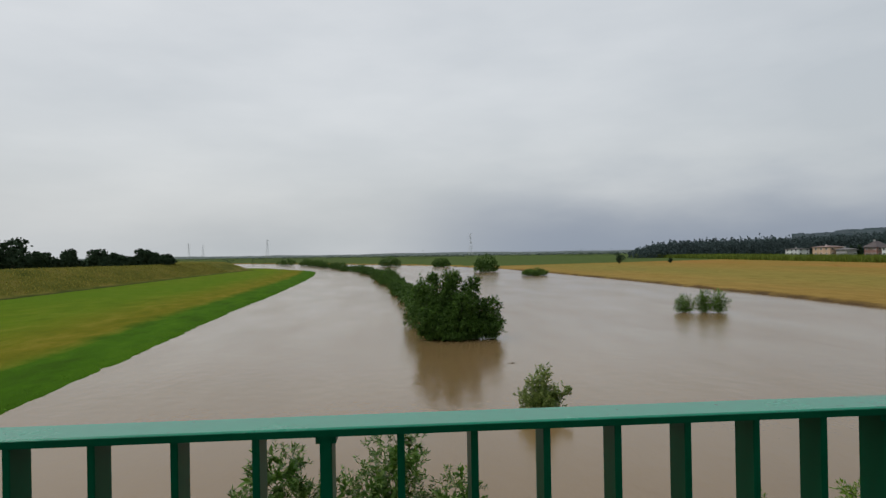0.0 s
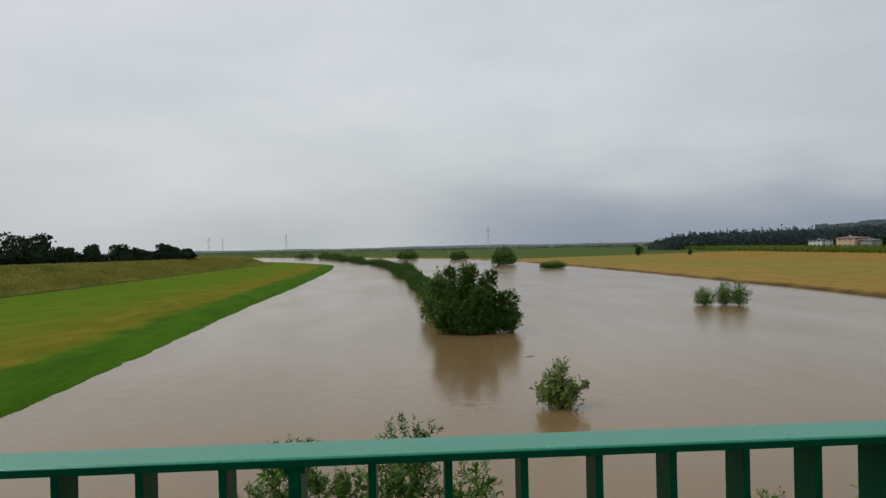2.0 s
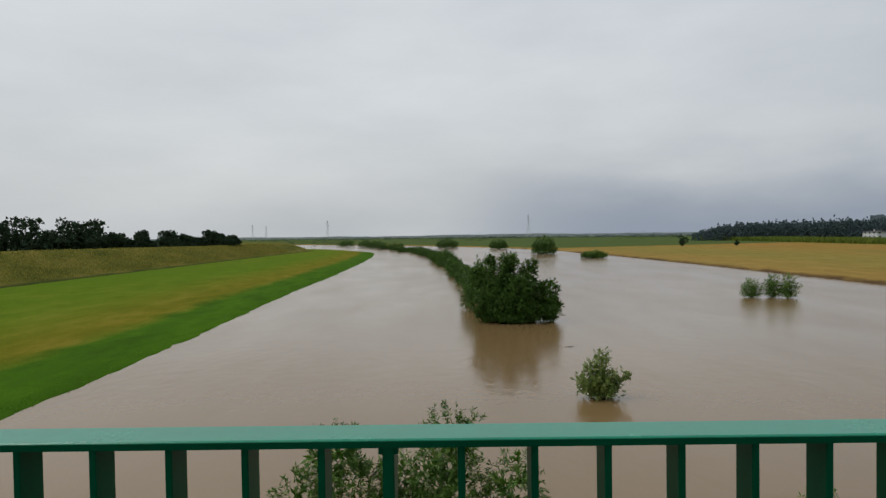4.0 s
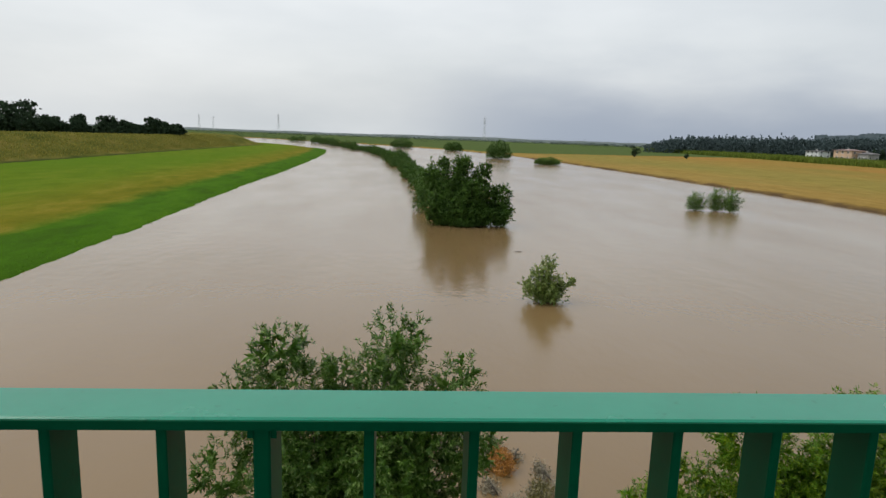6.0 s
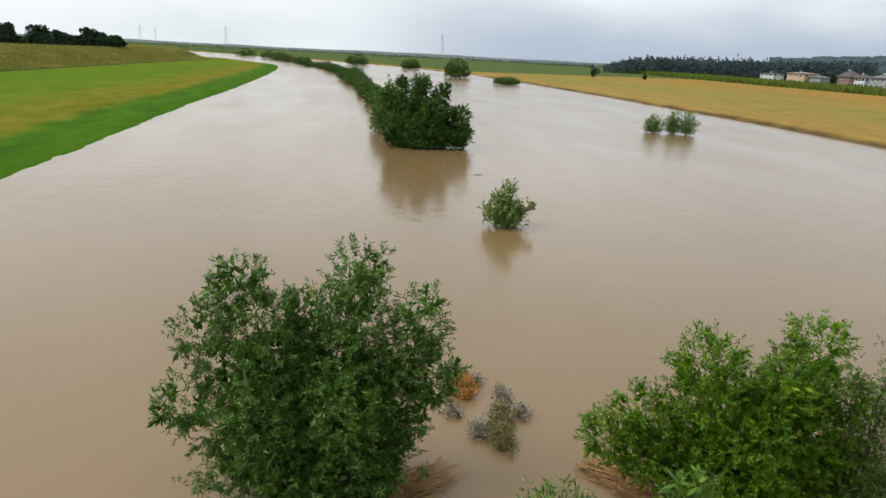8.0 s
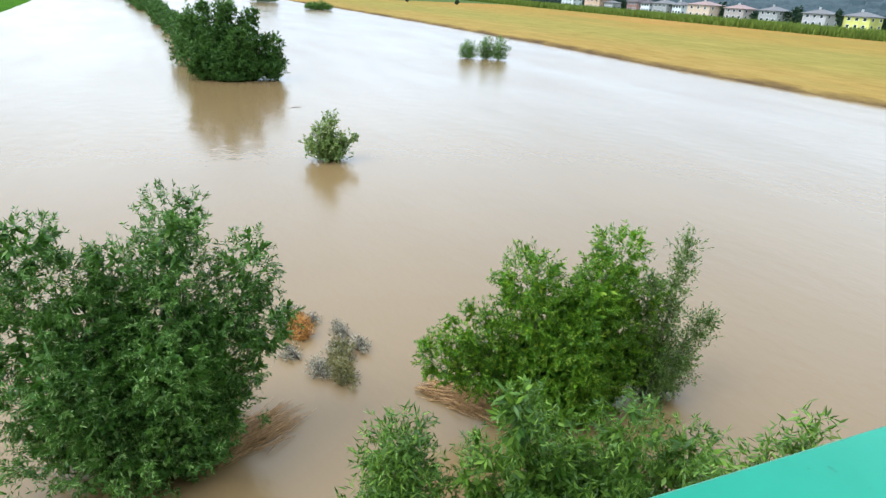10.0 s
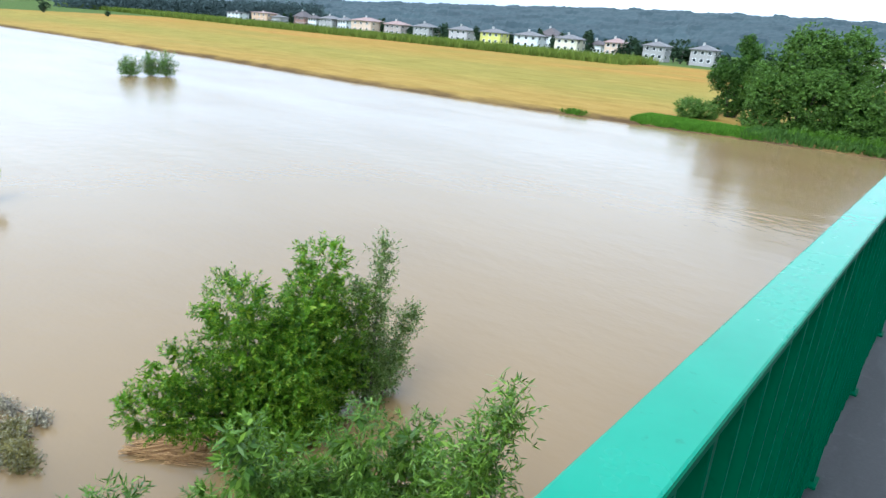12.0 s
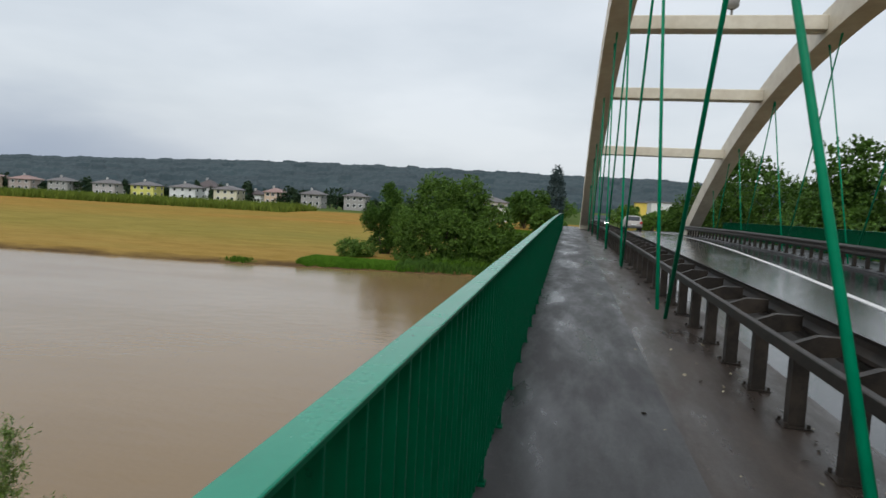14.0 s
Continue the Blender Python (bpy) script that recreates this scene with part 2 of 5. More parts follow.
LEAF_YELLOW = leaf_mat("yellow_green_willow_leaves", (0.026, 0.09, 0.003), (0.16, 0.31, 0.010), 0.4, 0.45, 0.3, (0.36, 0.47, 0.035))
LEAF_NARROW = leaf_mat("narrow_willow_leaves", (0.028, 0.078, 0.005), (0.12, 0.22, 0.018), 0.3, 0.45, 0.35, (0.26, 0.40, 0.05))
LEAF_SPARSE = leaf_mat("dull_willow_leaves", (0.05, 0.10, 0.014), (0.17, 0.26, 0.05), 0.45, 0.45, 0.3, (0.33, 0.41, 0.14))
LEAF_DARK = leaf_mat("dark_bush_leaves", (0.018, 0.052, 0.007), (0.078, 0.155, 0.02), 0.25, 0.6, 0.25)
LEAF_BANK = leaf_mat("bank_tree_leaves", (0.022, 0.062, 0.008), (0.135, 0.24, 0.034), 0.3, 0.6, 0.3)
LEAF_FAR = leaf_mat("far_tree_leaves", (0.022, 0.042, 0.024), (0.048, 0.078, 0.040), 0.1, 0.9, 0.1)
LEAF_GRASS = leaf_mat("tall_grass_blades", (0.04, 0.10, 0.007), (0.085, 0.165, 0.016), 0.25, 0.8, 0.1)
# pine wood and poplar: blue-grey distance haze mixed into the leaf colour
LEAF_HAZED = leaf_mat("hazed_far_leaves", (0.055, 0.08, 0.08), (0.085, 0.115, 0.115), 0.2, 1.0, 0.0)
LEAF_PALE = leaf_mat("pale_willow_leaves", (0.065, 0.12, 0.018), (0.25, 0.33, 0.08), 0.45, 0.5, 0.3, (0.44, 0.48, 0.2))
LEAF_LUSH = leaf_mat("lush_bank_blades", (0.05, 0.13, 0.01), (0.11, 0.225, 0.02), 0.25, 0.8, 0.1)
LEAF_DIKE = leaf_mat("rough_dike_blades", (0.13, 0.145, 0.024), (0.29, 0.25, 0.06), 0.45, 0.9, 0.05)
DRIFT_OLIVE = leaf_mat("olive_drift_leaves", (0.07, 0.07, 0.02), (0.27, 0.23, 0.07), 0.2, 0.6, 0.2, (0.36, 0.35, 0.24))
LEAF_CORN = leaf_mat("maize_blades", (0.08, 0.12, 0.018), (0.15, 0.19, 0.03), 0.25, 0.8, 0.1)

# ---- mesh helpers ----


def thing(name, label, category, group="", kind="", at=(0, 0, 0)):
    ob = new(name)
    ob.location = at
    return tagged(ob, label, category, group, kind)


def part(name, bm, material, parent=None, label=""):
    me = bpy.data.meshes.new(name)
    bm.to_mesh(me)
    bm.free()
    return part_mesh(name, me, material, parent, label)


def part_mesh(name, me, material, parent=None, label=""):
    if material and not me.materials:
        me.materials.append(material)
    ob = new(name, me)
    if parent:
        ob.parent = parent
    if label:
        ob["label"] = label
    return ob


def box(bm, lo, hi):
    vs = [bm.verts.new((x, y, z)) for x in (lo[0], hi[0]) for y in (lo[1], hi[1]) for z in (lo[2], hi[2])]
    for q in ((0, 1, 3, 2), (4, 6, 7, 5), (0, 4, 5, 1), (2, 3, 7, 6), (0, 2, 6, 4), (1, 5, 7, 3)):
        bm.faces.new([vs[i] for i in q])
    return vs


def soft_box(lo, hi, r=0.004, seg=1):
    bm = bmesh.new()
    box(bm, lo, hi)
    bmesh.ops.bevel(bm, geom=bm.edges[:], offset=r, segments=seg, affect="EDGES", profile=0.5)
    return bm


def sweep(bm, profile, path, closed=True):
    """Carry a profile of (side, up) points along a path of points; sides lie square to the path in plan."""
    rings = []
    for i, p in enumerate(path):
        a, c = Vector(path[max(i - 1, 0)]), Vector(path[min(i + 1, len(path) - 1)])
        d = (c - a).normalized()
        side = Vector((0, 0, 1)).cross(d)
        side = side.normalized() if side.length > 1e-4 else Vector((0, 1, 0))
        up = d.cross(side)
        rings.append([bm.verts.new(Vector(p) + side * s + up * u) for s, u in profile])
    n = len(profile)
    for r0, r1 in zip(rings, rings[1:]):
        for k in range(n if closed else n - 1):
            bm.faces.new((r0[k], r0[(k + 1) % n], r1[(k + 1) % n], r1[k]))
    if closed:
        bm.faces.new(rings[0][::-1])
        bm.faces.new(rings[-1])
    bmesh.ops.recalc_face_normals(bm, faces=bm.faces[:])


def tube(bm, pts, radii, n=8):
    rings = []
    for i, p in enumerate(pts):
        d = (Vector(pts[min(i + 1, len(pts) - 1)]) - Vector(pts[max(i - 1, 0)])).normalized()
        a = d.orthogonal().normalized()
        b = d.cross(a)
        rings.append([bm.verts.new(Vector(p) + (a * math.cos(2 * math.pi * k / n) + b * math.sin(2 * math.pi * k / n)) * radii[i]) for k in range(n)])
    for r0, r1 in zip(rings, rings[1:]):
        # the rings may be turned against each other: start from the nearest vertex
        s = min(range(n), key=lambda k: (r1[k].co - r0[0].co).length)
        for k in range(n):
            f = bm.faces.new((r0[k], r0[(k + 1) % n], r1[(k + 1 + s) % n], r1[(k + s) % n]))
            f.smooth = True
    bm.faces.new(rings[0][::-1])
    bm.faces.new(rings[-1])


def quads_mesh(name, V, attr=None):
    """A mesh of separate quads from an array (n, 4, 3)."""
    n = len(V)
    me = bpy.data.meshes.new(name)
    me.vertices.add(n * 4)
    me.vertices.foreach_set("co", V.astype(np.float32).ravel())
    me.loops.add(n * 4)
    me.loops.foreach_set("vertex_index", np.arange(n * 4, dtype=np.int32))
    me.polygons.add(n)
    me.polygons.foreach_set("loop_start", np.arange(0, n * 4, 4, dtype=np.int32))
    me.update(calc_edges=True)
    return me


def unit(a):
    return a / np.maximum(np.linalg.norm(a, axis=-1, keepdims=True), 1e-9)


def leaf_quads(rng, lobes, n, length, width, per=10, twig=0.5, droop=0.3, shell=0.5, floor=-99.0, lump=0.22):
    """Leaves in sprays along short twigs that fill a set of lobes (centre, radii)."""
    L = np.array([l[:6] for l in lobes], float)
    w = (L[:, 3] * L[:, 4] * L[:, 5]) ** (2 / 3)
    if len(lobes[0]) > 6:
        w = w * np.array([l[6] for l in lobes])
    k = max(1, n // per)
    idx = rng.choice(len(L), k, p=w / w.sum())
    d = unit(rng.normal(size=(k, 3)))
    ph = rng.uniform(0, 6.28, (len(L), 3))[idx]
    lum = 1 + lump * (np.sin(5.1 * d[:, 0] + ph[:, 0]) * np.sin(4.3 * d[:, 2] + ph[:, 1]) + 0.7 * np.sin(8.7 * d[:, 1] + ph[:, 2]) * np.sin(9.3 * d[:, 2] + ph[:, 0]))
    rad = (shell + (1 - shell) * rng.uniform(0, 1, k) ** 0.6) * lum
    c = L[idx, :3] + d * L[idx, 3:6] * rad[:, None]
    td = unit(d + np.array([0, 0, 0.55]) + 0.5 * rng.normal(size=(k, 3)))
    s = rng.uniform(-0.6, 0.6, (k, per, 1)) * twig
    p = c[:, None] + td[:, None] * s
    p = p + np.array([0, 0, -1.0]) * (s ** 2) * droop / max(twig, 0.1)
    ld = unit(td[:, None] * 0.9 + rng.normal(size=(k, per, 3)) * 0.75 + np.array([0, 0, -droop]))
    ln = length * rng.uniform(0.65, 1.25, (k, per, 1))
    sd = unit(np.cross(ld, unit(0.65 * rng.normal(size=(k, per, 3)) + d[:, None] + np.array([0, 0, 0.75])))) * width * rng.uniform(0.7, 1.2, (k, per, 1))
    a, b = p, p + ld * ln
    m = p + ld * ln * 0.45
    V = np.stack([a, m + sd, b, m - sd], 2).reshape(-1, 4, 3)
    return V[V[:, :, 2].min(1) > floor]


def spire(base, tip, r0, r1, n=4):
    """Lobes along a leafy stem from base to tip."""
    out = []
    for i in range(n):
        u = (i + 0.55) / n
        p = Vector(base).lerp(Vector(tip), u)
        k = r0 + (r1 - r0) * u
        out.append((p.x, p.y, p.z, k, k, max(k, (Vector(tip) - Vector(base)).length / n * 0.75)))
    return out


def clumps(lobes, seed, k=6, f=0.42):
    """The lobes, with smaller clumps swelling from the outer face of each."""
    q = random.Random(seed)
    out = [(*l[:3], l[3] * 0.86, l[4] * 0.86, l[5] * 0.86) for l in lobes]
    for l in lobes:
        for _ in range(k):
            d = Vector((q.gauss(0, 1), q.gauss(0, 1), q.gauss(0.35, 0.9))).normalized()
            g = f * q.uniform(0.7, 1.25)
            out.append((l[0] + d.x * l[3] * 0.72, l[1] + d.y * l[4] * 0.72, l[2] + d.z * l[5] * 0.72, l[3] * g, l[4] * g, l[5] * g))
    return out


def crown(name, parent, material, seed, lobes, n, length, width, label="", core=0.0, within=None, **kw):
    """A leafy crown. core: the share of n that fills its inside (that of the lobes within) with broader leaves."""
    V = leaf_quads(np.random.default_rng(seed), lobes, n, length, width, **kw)
    if core:
        inner = [(*l[:3], l[3] * 0.74, l[4] * 0.74, l[5] * 0.74) for l in within or lobes]
        V = np.concatenate([V, leaf_quads(np.random.default_rng(seed + 500), inner, int(n * core), length * 1.7, width * 3.4, **kw)])
    return part_mesh(name, quads_mesh(name, V), material, parent, label)


def limbs(name, parent, seed, base, lobes, r0, reach=0.85, sub=3, spread=0.15):
    """A tapered stem for each lobe from the base, with side limbs."""
    rnd = random.Random(seed)
    bm = bmesh.new()
    for l in lobes:
        end = Vector(base).lerp(Vector(l[:3]) + Vector((0, 0, l[5] * 0.35)), reach)
        start = Vector(base) + Vector((rnd.uniform(-spread, spread), rnd.uniform(-spread, spread), -0.25))
        pts, rr = [], []
        bend = Vector((rnd.uniform(-1, 1), rnd.uniform(-1, 1), 0)) * (end - start).length * 0.08
        for i in range(7):
            u = i / 6
            pts.append(start.lerp(end, u) + bend * math.sin(u * math.pi))
            rr.append(r0 * (1 - 0.8 * u) * rnd.uniform(0.9, 1.1))
        tube(bm, pts, rr, 7)
        for _ in range(sub):
            i = rnd.randint(2, 5)
            d = Vector((rnd.uniform(-1, 1), rnd.uniform(-1, 1), rnd.uniform(0.1, 0.9))).normalized() * min(l[3], l[5]) * rnd.uniform(0.5, 0.95)
            q = pts[i] + d * 0.5 + Vector((0, 0, 0.1 * l[5]))
            tube(bm, [pts[i], q, pts[i] + d], [rr[i] * 0.6, rr[i] * 0.4, rr[i] * 0.12], 5)
    return part(name, bm, BARK, parent)


# ---- the flood plain: water and ground ----
WATER_Z = -5.6
LEFT = [(-400, -16.8), (0, -17.0), (30, -17.45), (45, -18.1), (60, -18.9), (85, -19.7), (140, -21.2), (205, -24.5), (258, -30.0), (300, -48), (360, -90), (450, -170), (600, -330), (900, -700), (5000, -4500)]
RIGHT = [(-400, 60), (0, 60), (8, 58.7), (24, 56.1), (35, 54.6), (50, 53.9), (68, 53.2), (88, 53.5), (122, 52.5), (194, 48), (250, 42), (320, 24), (400, -20), (500, -95), (650, -240), (900, -520), (5000, -4300)]


def left_shore(y):
    return np.interp(y, [p[0] for p in LEFT], [p[1] for p in LEFT])


def right_shore(y):
    return np.interp(y, [p[0] for p in RIGHT], [p[1] for p in RIGHT])


def ground_height(x, y):
    """Height, distance from the water's edge and side (0 left bank, 1 right bank)."""
    wob = 0.12 * np.sin(y * 0.45) + 0.12 * np.sin(y * 1.31 + 1) + 0.1 * np.sin(y * 2.7) + 0.2 * np.sin(y * 0.11 + 2)
    sl, sr = left_shore(y) - x + wob * 0.6, x - right_shore(y) + wob * 0.8
    toe = np.where(y < 250, -54.5 - x, left_shore(y) - 24.5 - x)
    hl = np.interp(sl, [-12, -0.01, 0, 1.5, 9, 36, 400, 900, 2500, 4500], [-7.5, -5.65, -5.6, -5.3, -4.75, -4.2, -4.6, -6.5, -14, -21])
    dk = np.interp(toe, [0, 1, 9.5, 10.5, 14, 24, 60], [0, 0.15, 3.2, 3.4, 3.4, 0.0, 0.0]) * np.interp(y, [60, 105, 170, 260], [1.2, 1.17, 1.0, 0.93])
    hl = hl + dk
    hr = np.interp(sr, [-12, -0.01, 0, 0.6, 2, 150, 400, 900, 2500, 4500], [-7.5, -5.7, -5.6, -5.25, -5.15, -4.3, -4.5, -6.5, -14, -21])
    right = sr > sl
    h = np.where(right, hr, hl)
    wet = np.maximum(sl, sr) < 0
    h = np.where(wet, np.maximum(hl - dk, hr), h)
    shore = np.where(right, sr + np.clip((y - 255 - 0.35 * (x - 40)) * 6, 0, 140) * (sr > 3), np.where(toe > -1, 36.5 + toe, np.minimum(sl, 35.0)))
    return h, shore, right.astype(float)


def axis(*spans):
    out = []
    for a, b, s in spans:
        out += list(np.arange(a, b, s))
    return np.array(out + [spans[-1][1]])


def build_ground():
    xs = axis((-4500, -400, 300), (-400, -110, 12), (-110, -14, 0.8), (-14, 46, 4), (46, 64, 0.5), (64, 220, 4), (220, 500, 20), (500, 4500, 250))
    ys = axis((-4500, -300, 300), (-300, -20, 12), (-20, 150, 1.0), (150, 300, 2.5), (300, 700, 12), (700, 4800, 200))
    X, Y = np.meshgrid(xs, ys, indexing="ij")
    H, S, R = ground_height(X, Y)
    rng = np.random.default_rng(3)
    H = H + rng.normal(size=H.shape) * 0.02 * (S > 0.5)
    me = bpy.data.meshes.new("ground")
    nx, ny = X.shape
    me.vertices.add(nx * ny)
    me.vertices.foreach_set("co", np.stack([X, Y, H], -1).astype(np.float32).ravel())
    i = np.arange(nx * ny).reshape(nx, ny)
    F = np.stack([i[:-1, :-1], i[1:, :-1], i[1:, 1:], i[:-1, 1:]], -1).reshape(-1, 4)
    me.loops.add(F.size)
    me.loops.foreach_set("vertex_index", F.astype(np.int32).ravel())
    me.polygons.add(len(F))
    me.polygons.foreach_set("loop_start", np.arange(0, F.size, 4, dtype=np.int32))
    me.update(calc_edges=True)
    for name, A in (("shore", S), ("side", R)):
        me.attributes.new(name, "FLOAT", "POINT").data.foreach_set("value", A.astype(np.float32).ravel())
    me.polygons.foreach_set("use_smooth", np.ones(len(F), dtype=bool))
    tagged(part_mesh("ground", me, GROUND), "mown green berm, grassy dike and golden meadow", "ground", kind="structure")


build_ground()


def build_water():
    bm = bmesh.new()
    ys = list(axis((-300, 0, 30), (0, 300, 10), (300, 900, 30)))
    rows = []
    for y in ys:
        l, r = float(left_shore(y)) - 6, float(right_shore(y)) + 4
        rows.append([bm.verts.new((l + (r - l) * k / 8, y, WATER_Z)) for k in range(9)])
    for a, b in zip(rows, rows[1:]):
        for k in range(8):
            bm.faces.new((a[k], a[k + 1], b[k + 1], b[k]))
    tagged(part("water", bm, WATER), "muddy brown river in flood with faint ripples", "river", kind="structure")


build_water()

# ---- the bridge ----


def deck_z(x):
    return -2.6e-4 * max(x - 12.0, 0.0) ** 2


def along(x0, x1, y, z=0.0, step=2.0):
    n = max(1, int(math.ceil((x1 - x0) / step)))
    return [(x0 + (x1 - x0) * i / n, y, deck_z(x0 + (x1 - x0) * i / n) + z) for i in range(n + 1)]


X0, X1 = -40.0, 50.0
MID = -5.7


def mirror_y(y):
    return 2 * MID - y


def slab(name, material, x0, x1, ya, yb, top, thick, label, category):
    bm = bmesh.new()
    w = abs(yb - ya) / 2
    sweep(bm, [(-w, 0), (w, 0), (w, -thick), (-w, -thick)], along(x0, x1, (ya + yb) / 2, top))
    return tagged(part(name, bm, material), label, category, kind="structure")


slab("walkway", WALKWAY, X0, 120, 0.12, -1.2, 0.0, 0.25, "wet grey asphalt walkway along the railing", "pavement")
slab("walkway_margin", MARGIN, X0, 120, -1.2, -2.42, -0.004, 0.25, "wet brown-grey asphalt margin under the guardrail", "pavement")
slab("road", ROAD, X0, 400, -2.42, mirror_y(-2.42), -0.06, 0.25, "wet dark asphalt road with bright puddles", "road")
slab("far_walkway", WALKWAY, X0, 120, mirror_y(-2.42), mirror_y(0.12), 0.0, 0.25, "wet asphalt walkway on the other side of the road", "pavement")
slab("bridge_edge", CONCRETE, X0, 52, 0.30, 0.12, 0.06, 0.9, "grey concrete edge beam under the railing", "beam")


def painted_line():
    pts = [(-40, -3.0), (-10, -4.1), (12.5, -5.8), (21, -6.65), (30, -7.45), (41, -8.2), (52, -8.65), (75, -8.8), (120, -8.85)]
    xs = np.linspace(-40, 120, 81)
    ys = np.interp(xs, [p[0] for p in pts], [p[1] for p in pts])
    bm = bmesh.new()
    sweep(bm, [(-0.08, 0), (0.08, 0), (0.08, -0.006), (-0.08, -0.006)], [(x, y, deck_z(x) - 0.052) for x, y in zip(xs, ys)])
    tagged(part("centre_line", bm, LINE_PAINT), "solid white line swinging across the wet road", "road marking", kind="structure")


painted_line()

S = 0.1105
POST_EVERY = 8


def build_railing(name, y, x0, x1, first, count, label):
    rail = thing(name, label, "railing")
    # flat handrail in welded lengths
    lengths = [x0 + i * (POST_EVERY * S * 4) for i in range(int((x1 - x0) / (POST_EVERY * S * 4)) + 1)] + [x1]
    for a, b in zip(lengths, lengths[1:]):
        if b - a < 0.05:
            continue
        bm = bmesh.new()
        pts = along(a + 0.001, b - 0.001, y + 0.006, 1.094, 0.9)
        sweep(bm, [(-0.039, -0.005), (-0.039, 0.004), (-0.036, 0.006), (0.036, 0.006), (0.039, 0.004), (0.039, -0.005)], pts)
        part("handrail", bm, RAIL_LIT, rail, "rain-wet green handrail, painted lighter for the sky's light")
        # added dark strip that stands in for shade on the handrail's front edge
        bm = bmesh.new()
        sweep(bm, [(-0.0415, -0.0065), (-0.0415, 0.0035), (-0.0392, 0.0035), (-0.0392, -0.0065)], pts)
        part("handrail_edge_shade", bm, RAIL_SHADED, rail)
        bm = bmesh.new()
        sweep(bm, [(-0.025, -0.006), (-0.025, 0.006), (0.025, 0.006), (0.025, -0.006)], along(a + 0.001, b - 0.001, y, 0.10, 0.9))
        part("bottom_rail", bm, RAIL_SHADED, rail)
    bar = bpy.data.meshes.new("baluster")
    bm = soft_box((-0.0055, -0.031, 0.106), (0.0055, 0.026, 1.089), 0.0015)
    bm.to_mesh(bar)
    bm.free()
    bar.materials.append(RAIL_SHADED)
    post = bpy.data.meshes.new("post")
    bm = soft_box((-0.009, -0.032, 0.0), (0.009, 0.03, 1.089), 0.002)
    box(bm, (-0.015, -0.029, 1.076), (0.015, 0.036, 1.0885))
    box(bm, (-0.04, -0.045, 0.0), (0.04, 0.045, 0.01))
    bm.to_mesh(post)
    bm.free()
    post.materials.append(RAIL_SHADED)
    i0, i1 = math.ceil(x0 / S), math.floor(x1 / S)
    rest = bmesh.new()
    made = 0
    for i in range(i0, i1 + 1):
        # the bay before the first post is set out a little wider
        x = 0.116 * i + 0.0145 if -POST_EVERY < i < 0 else i * S
        if i % POST_EVERY == 0:
            ob = part_mesh("post", post, None, rail)
            ob.location = (x, y, deck_z(x))
        elif first <= x and made < count:
            ob = part_mesh("baluster", bar, None, rail)
            ob.location = (x, y, deck_z(x))
            made += 1
        else:
            z = deck_z(x)
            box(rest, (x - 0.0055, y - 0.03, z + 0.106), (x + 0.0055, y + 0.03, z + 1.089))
    tagged(part("baluster_row", rest, RAIL_SHADED, rail), kind="stuff")
    return rail


build_railing("bridge_railing", 0.0, -8.0, X1, -4.0, 300, "glossy green steel bridge railing with flat handrail and bars")
build_railing("bridge_railing", mirror_y(0.0), -8.0, X1, 26.0, 60, "green steel railing along the far walkway")


def build_guardrail(y, s, x0, x1):
    """s: 1 where the walkway lies towards +y of the guardrail."""
    g = thing("guardrail", "dark weathered steel guardrail on short posts beside the road", "guardrail")

    def ya(d):
        return y + s * d

    post = bpy.data.meshes.new("guard_post")
    bm = bmesh.new()
    for lo, hi in (((-0.05, -0.055, 0.0), (0.05, 0.055, 0.52)), ((-0.095, -0.095, 0.0), (0.095, 0.095, 0.008))):
        box(bm, lo, hi)
    for bx in (-0.075, 0.075):
        for by in (-0.075, 0.075):
            bmesh.ops.create_cone(bm, cap_ends=True, segments=6, radius1=0.014, radius2=0.012, depth=0.03, matrix=Matrix.Translation((bx, by, 0.02)))
    bm.to_mesh(post)
    bm.free()
    post.materials.append(RUST)
    arm = bpy.data.meshes.new("spacer")
    bm = bmesh.new()
    prof = [(0.05, 0.51), (0.05, 0.59), (-0.10, 0.65), (-0.30, 0.65), (-0.30, 0.53), (-0.06, 0.49)]
    va = [bm.verts.new((-0.035, s * p, z)) for p, z in prof]
    vb = [bm.verts.new((0.035, s * p, z)) for p, z in prof]
    bm.faces.new(va)
    bm.faces.new(vb[::-1])
    for i in range(len(prof)):
        j = (i + 1) % len(prof)
        bm.faces.new((va[i], va[j], vb[j], vb[i]))
    bmesh.ops.recalc_face_normals(bm, faces=bm.faces[:])
    bm.to_mesh(arm)
    bm.free()
    arm.materials.append(RUST)
    n = int((x1 - x0) / 0.93)
    for i in range(n):
        x = x0 + 0.91 + i * 0.93
        for nm, me in (("guard_post", post), ("spacer", arm)):
            ob = part_mesh(nm, me, None, g)
            ob.location = (x, y, deck_z(x))
    for a in np.arange(x0, x1, 8.0):
        b = min(a + 8.0, x1)
        bm = bmesh.new()
        sweep(bm, [(-0.03, -0.04), (-0.03, 0.04), (-0.022, 0.045), (0.022, 0.045), (0.03, 0.04), (0.03, -0.04)], along(a, b - 0.004, ya(0.075), 0.545, 1.0))
        part("rear_rail", bm, RUST, g)
        bm = bmesh.new()
        wave = [(0.0, -0.155), (0.045, -0.115), (0.075, -0.10), (0.075, -0.055), (0.02, -0.015), (0.02, 0.015), (0.075, 0.055), (0.075, 0.10), (0.045, 0.115), (0.0, 0.155)]
        prof = [(-s * p, u) for p, u in wave] + [(-s * (p - 0.006), u) for p, u in wave[::-1]]
        sweep(bm, prof, along(a, b - 0.004, ya(-0.305), 0.55, 1.0))
        part("corrugated_beam", bm, RUST, g)
    return g


